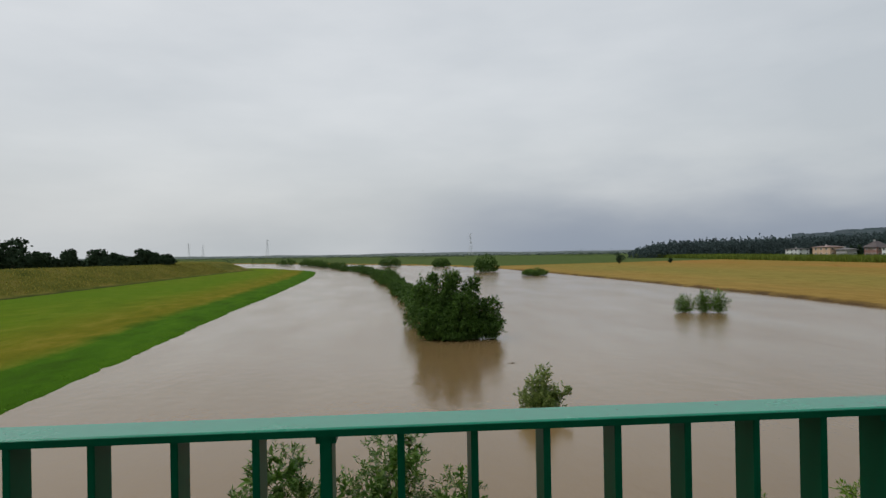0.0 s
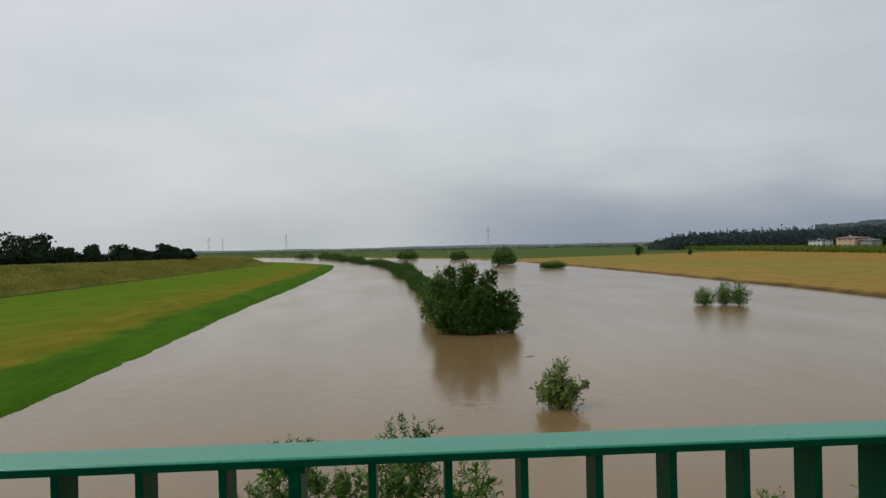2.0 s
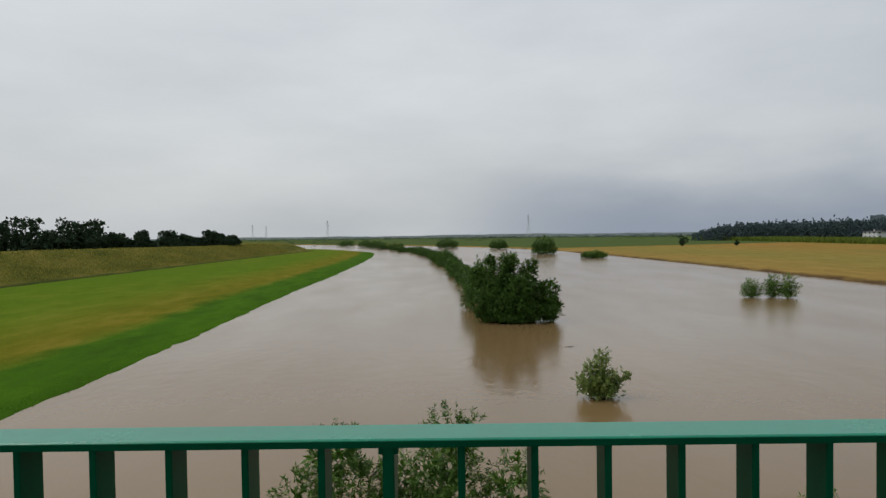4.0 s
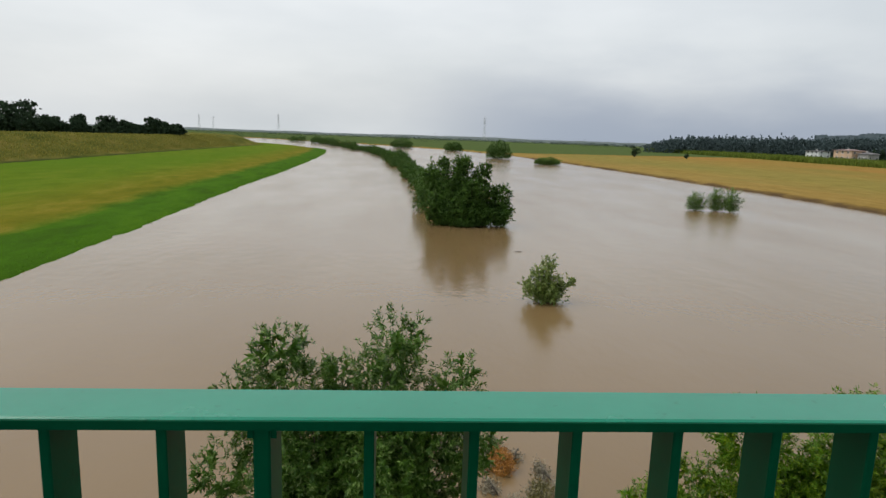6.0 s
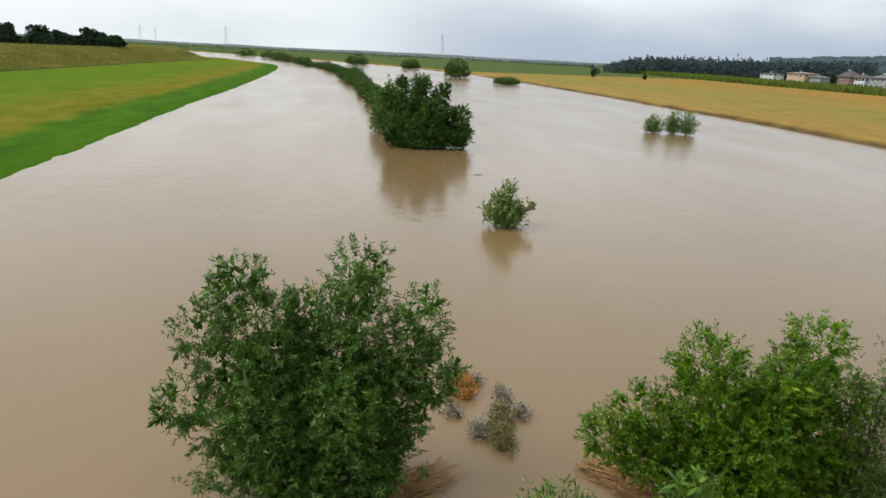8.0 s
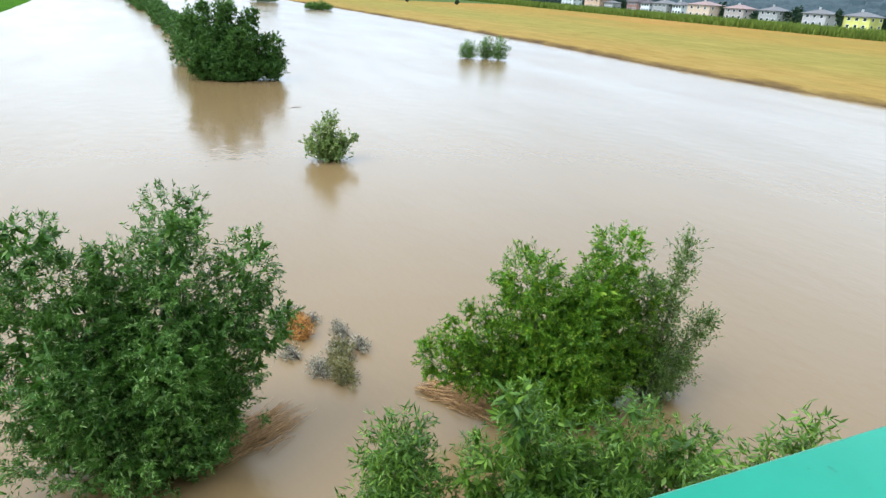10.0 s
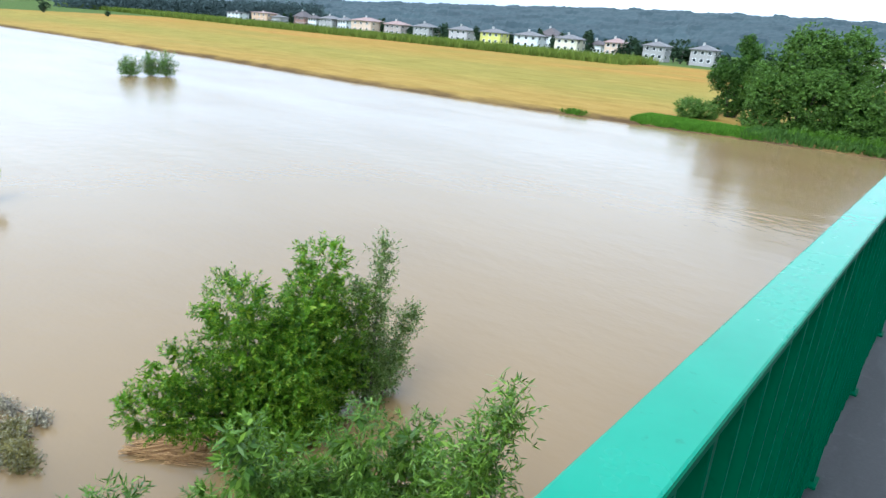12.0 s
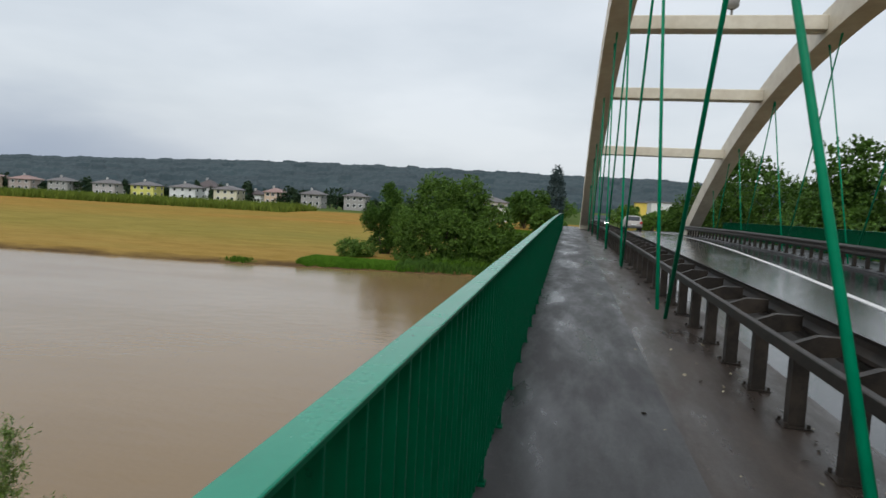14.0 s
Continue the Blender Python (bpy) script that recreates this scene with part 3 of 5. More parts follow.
build_guardrail(-2.03, 1, -6.0, 53.0)
build_guardrail(mirror_y(-2.03), -1, -6.0, 53.0)

# arch ribs, braces and hangers
ARCH_MID, ARCH_HALF, ARCH_RISE = 20.0, 32.5, 9.0


def arch_z(x):
    return ARCH_RISE * (1 - ((x - ARCH_MID) / ARCH_HALF) ** 2)


def build_arch():
    arch = thing("bridge_arch", "beige steel tied arch with cross braces over the road", "arch")
    for y in (-1.75, mirror_y(-1.75)):
        bm = bmesh.new()
        pts = [(x, y, arch_z(x)) for x in np.linspace(ARCH_MID - ARCH_HALF - 0.6, ARCH_MID + ARCH_HALF + 0.6, 41)]
        w, h = 0.42, 0.52
        sweep(bm, [(-w, -h), (w, -h), (w, h), (-w, h)], pts)
        part("rib", bm, ARCH_PAINT, arch)
        for sx in (-1, 1):
            bm = soft_box((-0.9, -0.45, -1.2), (0.9, 0.45, 0.25), 0.03)
            f = part("rib_foot", bm, ARCH_PAINT, arch)
            f.location = (ARCH_MID + sx * ARCH_HALF, y, -0.35)
    for x in (5.0, 12.0, 19.5, 27.0, 34.6, 41.9):
        bm = soft_box((x - 0.4, mirror_y(-1.75) + 0.41, arch_z(x) - 0.26), (x + 0.4, -1.75 - 0.41, arch_z(x) + 0.26), 0.02)
        part("brace", bm, ARCH_PAINT, arch)
        for y0, dy in ((-2.16, -1), (mirror_y(-2.16), 1)):
            bm = bmesh.new()
            box(bm, (x - 0.12, min(y0, y0 + dy * 0.5), arch_z(x) - 0.3), (x + 0.12, max(y0, y0 + dy * 0.5), arch_z(x) - 0.262))
            part("gusset", bm, ARCH_PAINT, arch)


build_arch()


def build_hangers():
    feet = {-1: (2.6, 3.13, 0.6, 0.643), 0: (9.38, 10.14, 0.618, 0.42), 1: (16.77, 17.08, 0.47, 0.458)}
    for y in (-1.75, mirror_y(-1.75)):
        for k in range(-2, 6):
            xd = 10.2 + 6.8 * k
            back, ahead, lean_back, lean_ahead = feet.get(k, (xd - 0.15, xd + 0.15, 0.5, 0.45))
            for sgn, x0, lean in ((-1, back, lean_back), (1, ahead, lean_ahead)):
                xa = x0
                for _ in range(12):
                    xa = x0 + sgn * lean * (arch_z(xa) - 0.42)
                za = arch_z(xa) - 0.42
                if za < 1.5 or xa < -8:
                    continue
                h = thing("hanger", "green painted steel hanger rod from arch to deck", "hanger", "arch hangers")
                a, b = Vector((x0, y, deck_z(x0) - 0.05)), Vector((xa, y, za))
                bm = bmesh.new()
                tube(bm, [a, a.lerp(b, 0.5), b], [0.028] * 3, 12)
                part("rod", bm, HANGER_GREEN, h)
                bm = bmesh.new()
                tube(bm, [b + (a - b).normalized() * 0.35, b], [0.04, 0.045], 10)
                part("clevis", bm, HANGER_GREEN, h)


build_hangers()


def build_lamp():
    lamp = thing("bridge_lamp", "grey bowl lamp on a short stem above a brace", "lamp")
    x, y = 27.0, -5.95
    z = arch_z(x) + 0.26
    bm = bmesh.new()
    tube(bm, [(x, y, z - 0.01), (x, y, z + 0.35)], [0.05, 0.05], 8)
    part("stem", bm, CONCRETE, lamp)
    bm = bmesh.new()
    tube(bm, [(x, y, z + 0.32), (x, y, z + 0.42), (x, y, z + 0.62), (x, y, z + 0.86), (x, y, z + 0.92)], [0.12, 0.25, 0.26, 0.2, 0.1], 14)
    part("housing", bm, CONCRETE, lamp)


build_lamp()

# ---- bushes in the flood ----


def bush(name, label, at, lobes, seed, material, n, length, width, category="bush", group="", r0=0.06, **kw):
    """lobes are relative to the base at the waterline."""
    b = thing(name, label, category, group, at=at)
    kw.setdefault("floor", 0.02)
    limbs("stem", b, seed, (0, 0, -0.2), lobes, r0)
    crown("crown", b, material, seed, lobes, n, length, width, **kw)
    return b


W = WATER_Z
# grey willow in front of the bridge
o = (0, 0, 0.2)
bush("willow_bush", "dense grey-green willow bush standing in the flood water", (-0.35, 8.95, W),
     spire(o, (0.48, 0, 4.15), 1.2, 0.44, 6) + spire(o, (-1.42, 0, 3.88), 1.05, 0.44, 6) + spire(o, (-0.45, 0.25, 3.45), 0.75, 0.3, 6) + spire(o, (1.52, 0.0, 3.35), 1.0, 0.46, 5) + spire(o, (-2.15, 0.1, 3.1), 0.85, 0.4, 5)
     + spire(o, (-2.5, -0.1, 1.9), 0.85, 0.4, 4) + spire(o, (0.3, -1.0, 2.2), 1.0, 0.5, 4) + spire(o, (-1.2, -0.9, 2.1), 1.0, 0.5, 4) + spire(o, (1.8, -0.2, 2.4), 0.85, 0.44, 4) + [(-0.3, -0.4, 0.75, 1.8, 1.2, 0.65)],
     11, LEAF_WILLOW, 175000, 0.088, 0.0105, "willow", r0=0.03, twig=0.2, per=22, shell=0.62, lump=0.14, droop=0.45, core=0.12)
# yellow-green willow
bush("willow_bush", "bright yellow-green willow leaning over the brown water", (6.0, 8.0, W),
     spire(o, (-0.65, 0, 3.0), 0.9, 0.55, 5) + spire((0.2, 0, 0.2), (1.28, 0, 3.2), 1.0, 0.46, 6) + spire((0.3, 0, 0.2), (0.65, -0.2, 2.6), 0.9, 0.5, 5) + spire(o, (-1.7, 0.2, 2.05), 0.7, 0.42, 4) + spire((-1, 0, 0.9), (-2.25, 0.2, 1.5), 0.5, 0.36, 4) + spire((0.6, 0, 0.2), (1.9, -0.1, 2.35), 0.8, 0.42, 4)
     + spire((0.8, 0, 0.2), (1.95, -0.2, 1.2), 0.7, 0.45, 3) + spire(o, (0.1, -0.6, 1.9), 0.9, 0.5, 4),
     12, LEAF_YELLOW, 140000, 0.082, 0.0095, "willow", r0=0.03, twig=0.18, per=24, shell=0.68, lump=0.12, droop=0.5, core=0.12)
bush("willow_sapling", "sparse dull-leaved willow sapling beside the bright bush", (8.05, 7.6, W),
     spire((0, 0, 0.2), (0.35, 0.1, 3.3), 0.42, 0.2, 8) + spire((0.2, 0, 0.5), (1.1, -0.1, 1.75), 0.34, 0.22, 5) + spire((-0.2, 0, 0.3), (-0.3, 0.1, 2.6), 0.3, 0.2, 5) + spire((0.4, 0, 0.1), (0.95, 0, 0.8), 0.3, 0.2, 3), 13, LEAF_SPARSE, 22000, 0.075, 0.0095, "willow", r0=0.022, twig=0.24, per=10, shell=0.1, lump=0.4)
# narrow-leaved willow close under the railing
bush("willow_bush", "fresh green narrow-leaved willow growing close to the bridge", (4.3, 4.6, W),
     spire(o, (-0.95, 0.2, 2.95), 0.62, 0.26, 5) + spire(o, (-0.4, 0.2, 2.45), 0.7, 0.34, 4) + spire(o, (0.75, 0.0, 2.55), 0.8, 0.4, 4) + spire(o, (1.45, -0.4, 2.2), 0.72, 0.4, 4) + spire(o, (2.0, -0.4, 1.4), 0.6, 0.34, 3) + spire(o, (-1.2, 0.7, 1.9), 0.62, 0.3, 3) + spire(o, (0.1, 0.0, 1.8), 0.95, 0.55, 3) + spire(o, (0.2, -0.8, 1.7), 0.85, 0.5, 3),
     14, LEAF_NARROW, 72000, 0.108, 0.0095, "willow", r0=0.03, twig=0.28, per=20, droop=0.75, shell=0.55, lump=0.2, core=0.14)
bush("willow_shoot", "slender drooping willow shoots with narrow green leaves", (2.4, 5.7, W), [
    (0, 0.1, 1.75, 0.35, 0.35, 0.45), (0.05, -0.1, 1.1, 0.5, 0.45, 0.7), (-0.3, -0.3, 0.8, 0.45, 0.45, 0.7)],
     15, LEAF_NARROW, 11000, 0.12, 0.0125, "willow", r0=0.03, twig=0.45, per=12, droop=0.5)
bush("willow_shoot", "slender drooping willow shoots with narrow green leaves", (5.55, 3.2, W), [
    (0.2, -0.1, 2.95, 0.18, 0.18, 0.35), (0.0, 0.05, 2.5, 0.25, 0.25, 0.4), (-0.1, 0.1, 2.0, 0.4, 0.4, 0.6)],
     16, LEAF_NARROW, 5000, 0.12, 0.0125, "willow", r0=0.025, twig=0.5, per=12, droop=0.5)
# willow in mid-stream
bush("willow_shrub", "small light-green willow shrub poking out of the flood", (6.4, 26.2, W),
     spire(o, (0.1, 0, 1.9), 0.8, 0.3, 4) + spire(o, (-0.85, 0, 0.85), 0.7, 0.35, 3) + spire(o, (0.85, 0, 1.0), 0.65, 0.35, 3) + spire((0.5, 0, 0.6), (1.3, 0, 0.95), 0.22, 0.14, 3) + spire(o, (-0.4, 0.1, 1.45), 0.5, 0.28, 3),
     17, LEAF_PALE, 8500, 0.12, 0.03, "willow", r0=0.03, per=14, twig=0.3, shell=0.2, lump=0.4)
# the large bush and the row behind it
bush("alder_bush", "large dark green bush rising from the river in flood", (5.0, 50.3, W),
     clumps(spire(o, (-0.3, 0, 5.3), 2.2, 0.8, 4) + spire(o, (1.6, 0, 4.5), 2.0, 0.8, 4) + spire(o, (-1.9, 0.6, 4.8), 1.9, 0.8, 4) + spire((2, 0, 0.5), (3.2, 0, 3.0), 1.4, 0.8, 3) + spire((2.8, -0.2, 0.3), (3.7, 0, 1.6), 0.9, 0.55, 2) + spire(o, (-3.0, 1.6, 3.7), 1.3, 0.7, 3)
            + spire(o, (0.8, -1.4, 3.3), 1.8, 0.9, 3) + spire((-1.5, 0, 0.3), (-2.2, -0.6, 2.3), 1.4, 0.8, 3) + [(0.3, -0.4, 0.8, 3.3, 1.8, 1.0), (2.2, -0.3, 0.7, 1.8, 1.4, 0.9), (-1.6, 0, 0.7, 1.5, 1.3, 0.9)], 5, 3, 0.4),
     21, LEAF_DARK, 88000, 0.14, 0.04, "bush", "bushes along the drowned bank", r0=0.05, twig=0.24, per=10, shell=0.55, lump=0.2, core=0.12)
rnd = random.Random(5)
ROW = [(3.0, 58, 1.9, 4.3), (3.0, 67, 1.6, 3.4), (2.9, 77, 1.6, 2.9), (2.6, 90, 1.6, 2.6), (2.2, 103, 1.7, 2.5), (1.5, 116, 1.8, 2.4), (0.8, 129, 2.0, 2.4), (0.1, 140, 2.0, 2.3), (-0.4, 148, 2.4, 2.5),
       (-1.6, 163, 2.6, 2.5), (-3.0, 180, 2.8, 2.5), (-4.4, 198, 3.0, 2.7), (-7.2, 216, 3.2, 2.5), (-11.6, 238, 3.4, 2.8), (-16.8, 262, 3.8, 2.8), (-24.0, 290, 4.3, 3.0), (-31.5, 320, 4.8, 3.2), (-39.5, 350, 5.2, 3.6), (-50, 385, 5.8, 4.0), (-68, 420, 7.0, 4.2)]
for i, (x, y, r, h) in enumerate(ROW):
    x, h, r = x + rnd.uniform(-0.6, 0.6), h * rnd.uniform(0.72, 1.25), r * rnd.uniform(0.8, 1.15)
    bush("alder_bush", "dark green bush in a row along the drowned bank", (x, y, W), [
        (rnd.uniform(-0.3, 0.3) * r, 0, h * 0.55, r * 0.75, r * 1.1, h * 0.42), (-0.5 * r, 1, h * 0.35, r * 0.6, r, h * 0.35), (0.5 * r, -1, h * 0.35, r * 0.6, r, h * 0.36), (0, 0, h * 0.25, r, r, h * 0.28)],
         30 + i, LEAF_DARK, int(7600 - 220 * i), 0.19 + 0.013 * i, 0.062 + 0.005 * i, "bush", "bushes along the drowned bank", r0=0.09, twig=0.45, per=8, lump=0.3)
for i, (x, y, r, h) in enumerate([(31.3, 212, 4.4, 6.0), (23, 300, 4.5, 4.4), (-1, 330, 6, 5.2)]):
    bush("round_bush", "rounded dark bush alone in the flooded meadow", (x, y, W), [(0, 0, h * 0.55, r * 0.8, r * 0.8, h * 0.43), (-0.4 * r, 0, h * 0.4, r * 0.6, r * 0.6, h * 0.35), (0.45 * r, 0, h * 0.35, r * 0.55, r * 0.6, h * 0.3), (0, 0, h * 0.2, r, r, h * 0.22)],
         60 + i, LEAF_DARK, 11000, 0.3, 0.1, r0=0.1, twig=0.5, per=8, lump=0.15)
bush("low_bush", "low flat-topped clump of green in the flood", (39.2, 174, W), [(0, 0, 0.9, 3.6, 2.0, 1.2), (-1.5, 0, 0.7, 2.2, 1.5, 1.0), (1.6, 0, 0.7, 2.0, 1.5, 0.9)], 64, LEAF_BANK, 9000, 0.26, 0.07, r0=0.06, twig=0.3, per=8, lump=0.12)
for i, (x, y, r, h) in enumerate([(31.4, 66.2, 1.1, 1.9), (33.5, 66.0, 0.8, 2.4), (34.8, 65.4, 1.1, 2.5)]):
    bush("drowned_shrub", "small dark shrub with its foot under water", (x, y, W), [(0, 0, h * 0.68, r * 0.75, r * 0.7, h * 0.32), (-0.3 * r, 0, h * 0.4, r * 0.7, r * 0.6, h * 0.3), (0.35 * r, 0, h * 0.35, r * 0.7, r * 0.6, h * 0.3), (0, 0, h * 0.14, r * 0.8, r * 0.6, h * 0.18)],
         70 + i, LEAF_BANK, 3600, 0.15, 0.036, "shrub", "three drowned shrubs", r0=0.05, twig=0.4, per=8, lump=0.35)

# ---- right bank ----
bank_tree = thing("willow_tree", "broad round-crowned willow tree on the river bank", "tree", at=(67, 12.5, -5.2))
BT = [(-0.5, 0.6, 6.0, 3.2, 3.0, 3.3), (0.2, -2.5, 6.1, 2.8, 2.6, 3.0), (-0.4, -5.6, 3.9, 2.4, 2.3, 2.6), (-3.0, 2.3, 2.9, 2.6, 2.6, 2.5), (-3.6, -1.4, 3.2, 2.8, 2.9, 2.7), (-3.4, -5.0, 2.4, 2.5, 2.5, 2.2),
      (-0.6, -8.0, 1.8, 1.7, 1.6, 1.9), (0.0, 4.0, 3.6, 2.1, 2.0, 2.3), (2.4, -1.0, 4.0, 3.0, 3.8, 3.4)]
SKIRT = [(-3.4, 2.6, 0.5, 1.6, 2.0, 1.0), (-3.8, -0.8, 0.4, 1.8, 2.2, 0.9), (-4.2, -3.6, 0.3, 1.8, 2.4, 0.8), (-4.0, -7.0, 0.3, 1.8, 2.4, 0.8)]
limbs("trunk", bank_tree, 80, (0, 0, -0.3), BT[:6], 0.2)
crown("crown", bank_tree, LEAF_BANK, 80, clumps(BT, 80, 11, 0.36) + SKIRT, 125000, 0.16, 0.045, twig=0.16, per=14, core=0.25, within=BT + SKIRT, shell=0.72, lump=0.08, floor=0.0)
t2 = thing("bank_tree", "smaller leafy tree beside the broad willow", "tree", at=(69.5, 19.3, -5.1))
T2 = [(0, -0.6, 5.8, 1.7, 1.7, 1.9), (-0.5, 0.8, 3.6, 2.0, 2.0, 2.0), (0, -0.8, 3.4, 2.0, 2.0, 2.0), (-0.4, 0.3, 1.7, 1.7, 1.7, 1.6), (-0.4, -1.6, 1.6, 1.7, 1.7, 1.6)]
limbs("trunk", t2, 81, (0, 0, -0.2), T2, 0.16)
crown("crown", t2, LEAF_DARK, 81, clumps(T2, 81, 5, 0.42), 32000, 0.16, 0.045, per=10, core=0.15, twig=0.26, lump=0.2)
bush("bank_bush", "round green bush on the meadow's edge", (63.8, 21.6, -5.2), [(0, 0, 1.0, 1.4, 1.4, 1.0), (0.8, -1.2, 0.8, 1.3, 1.3, 0.9)], 82, LEAF_BANK, 14000, 0.13, 0.04, r0=0.04, per=8, twig=0.25, lump=0.15)


def grass_stuff(name, label, seed, n, place, h, w, material, category="grass"):
    rng = np.random.default_rng(seed)
    p = place(rng, n)
    z, s, _ = ground_height(p[:, 0], p[:, 1])
    keep = s > 0.1
    p, z, n = p[keep], z[keep], int(keep.sum())
    hh = h * rng.uniform(0.5, 1.2, (n, 1))
    a = rng.uniform(0, 6.283, n)
    sd = np.stack([np.cos(a), np.sin(a), np.zeros(n)], -1) * w * rng.uniform(0.6, 1.2, (n, 1))
    base = np.stack([p[:, 0], p[:, 1], z - 0.03], -1)
    lean = np.concatenate([rng.normal(size=(n, 2)) * 0.3, np.ones((n, 1))], 1) * hh
    V = np.stack([base - sd, base + sd, base + lean * 0.6 + sd * 0.8, base + lean], 1)
    return tagged(part_mesh(name, quads_mesh(name, V), material), label, category, kind="stuff")


grass_stuff("tall_grass", "lush tall grass and nettles along the bank", 83, 30000, lambda r, n: np.stack([56.6 + r.uniform(0, 4.6, n), 24.3 - 11 * r.uniform(0, 1, n) ** 1.3], -1), 0.32, 0.04, LEAF_LUSH)
grass_stuff("tall_grass", "dark rank grass under the willow's skirt", 89, 9000, lambda r, n: np.stack([57.4 + r.uniform(0, 5, n), r.uniform(1.5, 15, n)], -1), 0.5, 0.06, LEAF_DARK)
grass_stuff("tall_grass", "lush tall grass at the foot of the bridge", 84, 22000, lambda r, n: np.stack([r.uniform(60, 130, n), r.uniform(1.5, 12, n)], -1), 0.8, 0.08, LEAF_GRASS)
grass_stuff("shore_grass", "ragged grass tufts at the water's edge", 85, 2400, lambda r, n: (lambda y: np.stack([left_shore(y) - r.uniform(-0.2, 1.2, n), y], -1))(25 + r.uniform(0, 1, n) ** 1.5 * 110), 0.08, 0.03, LEAF_LUSH)
grass_stuff("meadow_tuft", "green tuft on the muddy shore", 86, 420, lambda r, n: np.stack([55.7 + r.normal(size=n) * 0.3, 29.5 + r.normal(size=n) * 0.6], -1), 0.3, 0.06, LEAF_GRASS)
grass_stuff("maize_strip", "strip of tall green maize before the houses", 87, 42000, lambda r, n: np.stack([r.uniform(158, 182, n), r.uniform(73, 420, n)], -1), 2.1, 0.22, LEAF_CORN, "maize")

grass_stuff("dike_grass", "rough unmown grass over the dike", 88, 16000, lambda r, n: np.stack([-55.6 - r.uniform(0, 1, n) * 9.5, 25 + 200 * r.uniform(0, 1, n)], -1), 0.28, 0.09, LEAF_DIKE)

# houses
HOUSE_PAINT = {}


def paint(key, c):
    if key not in HOUSE_PAINT:
        HOUSE_PAINT[key] = surface("plaster_" + key, tuple(k * 0.88 for k in c), c, 2.0, 0.8, 0.1, 0.1, 0.01, stain=tuple(k * 0.75 for k in c), stain_scale=0.35)
    return HOUSE_PAINT[key]


ROOF_GREY = surface("grey_roof_tiles", (0.09, 0.085, 0.085), (0.16, 0.15, 0.15), 4.0, 0.7, 0.1, 0.4, 0.03)
ROOF_PINK = surface("faded_red_roof_tiles", (0.20, 0.13, 0.115), (0.28, 0.19, 0.17), 4.0, 0.7, 0.1, 0.4, 0.03)
ROOF_DARK = surface("dark_roof_tiles", (0.05, 0.04, 0.042), (0.10, 0.08, 0.08), 4.0, 0.7, 0.1, 0.4, 0.03)
FRAME_WHITE = surface("white_window_frame", (0.65, 0.65, 0.64), (0.75, 0.75, 0.74), 6.0, 0.5)
m_, t_, GLASS_B = base_mat("dark_window_glass")
GLASS = m_
GLASS_B.inputs["Base Color"].default_value = (0.03, 0.035, 0.04, 1)
GLASS_B.inputs["Roughness"].default_value = 0.08


def house(x, y, key, colour, roof, w=7.6, d=7.6, h=4.5, pitch=1.6, turn=0.0, storeys=2, label=""):
    z0 = float(ground_height(np.array([x]), np.array([y]))[0][0])
    hs = thing("house", label or "two-storey plastered family house with a low hipped roof", "house", "houses along the meadow", at=(x, y, z0))
    hs.rotation_euler = (0, 0, turn)
    bm = soft_box((-w / 2, -d / 2, -0.4), (w / 2, d / 2, h), 0.03)
    part("wall", bm, paint(key, colour), hs)
    bm = bmesh.new()
    e = 0.55
    lo = [bm.verts.new(p) for p in ((-w / 2 - e, -d / 2 - e, h + 0.004), (w / 2 + e, -d / 2 - e, h + 0.004), (w / 2 + e, d / 2 + e, h + 0.004), (-w / 2 - e, d / 2 + e, h + 0.004))]
    ed = [bm.verts.new(v.co + Vector((0, 0, 0.22))) for v in lo]
    rl = w * 0.18
    tp = [bm.verts.new((-rl, 0, h + pitch)), bm.verts.new((rl, 0, h + pitch))]
    bm.faces.new(lo[::-1])
    for i in range(4):
        bm.faces.new((lo[i], lo[(i + 1) % 4], ed[(i + 1) % 4], ed[i]))
    bm.faces.new((ed[0], ed[1], tp[1], tp[0]))
    bm.faces.new((ed[2], ed[3], tp[0], tp[1]))
    bm.faces.new((ed[1], ed[2], tp[1]))
    bm.faces.new((ed[3], ed[0], tp[0]))
    bmesh.ops.recalc_face_normals(bm, faces=bm.faces[:])
    rf = part("roof", bm, roof, hs)
    bm = soft_box((-0.3, 0.6, h + pitch * 0.4), (0.3, 1.2, h + pitch + 0.7), 0.02)
    part("chimney", bm, paint("grey", (0.45, 0.44, 0.42)), rf)
    for s in range(storeys):
        zc = 1.0 + s * (h / storeys)
        for face in range(2):
            for k in (-1, 0, 1) if face == 0 else (-1, 1):
                ww, hh = (1.15, 1.15)
                c = k * (d if face == 0 else w) * 0.3
                if face == 0:
                    lo_, hi_ = (-w / 2 - 0.05, c - ww / 2, zc), (-w / 2 + 0.05, c + ww / 2, zc + hh)
                    gl, gh = (-w / 2 - 0.07, c - ww / 2 + 0.12, zc + 0.12), (-w / 2 + 0.02, c + ww / 2 - 0.12, zc + hh - 0.12)
                else:
                    lo_, hi_ = (c - ww / 2, -d / 2 - 0.05, zc), (c + ww / 2, -d / 2 + 0.05, zc + hh)
                    gl, gh = (c - ww / 2 + 0.12, -d / 2 - 0.07, zc + 0.12), (c + ww / 2 - 0.12, -d / 2 + 0.02, zc + hh - 0.12)
                bm = bmesh.new()
                box(bm, lo_, hi_)
                wn = part("window", bm, FRAME_WHITE, hs)
                bm = bmesh.new()
                box(bm, gl, gh)
                part("pane", bm, GLASS, wn)
    return hs


def at_az(az, x):
    return x, (x - 0.3) / math.tan(radians(az)) - 0.3


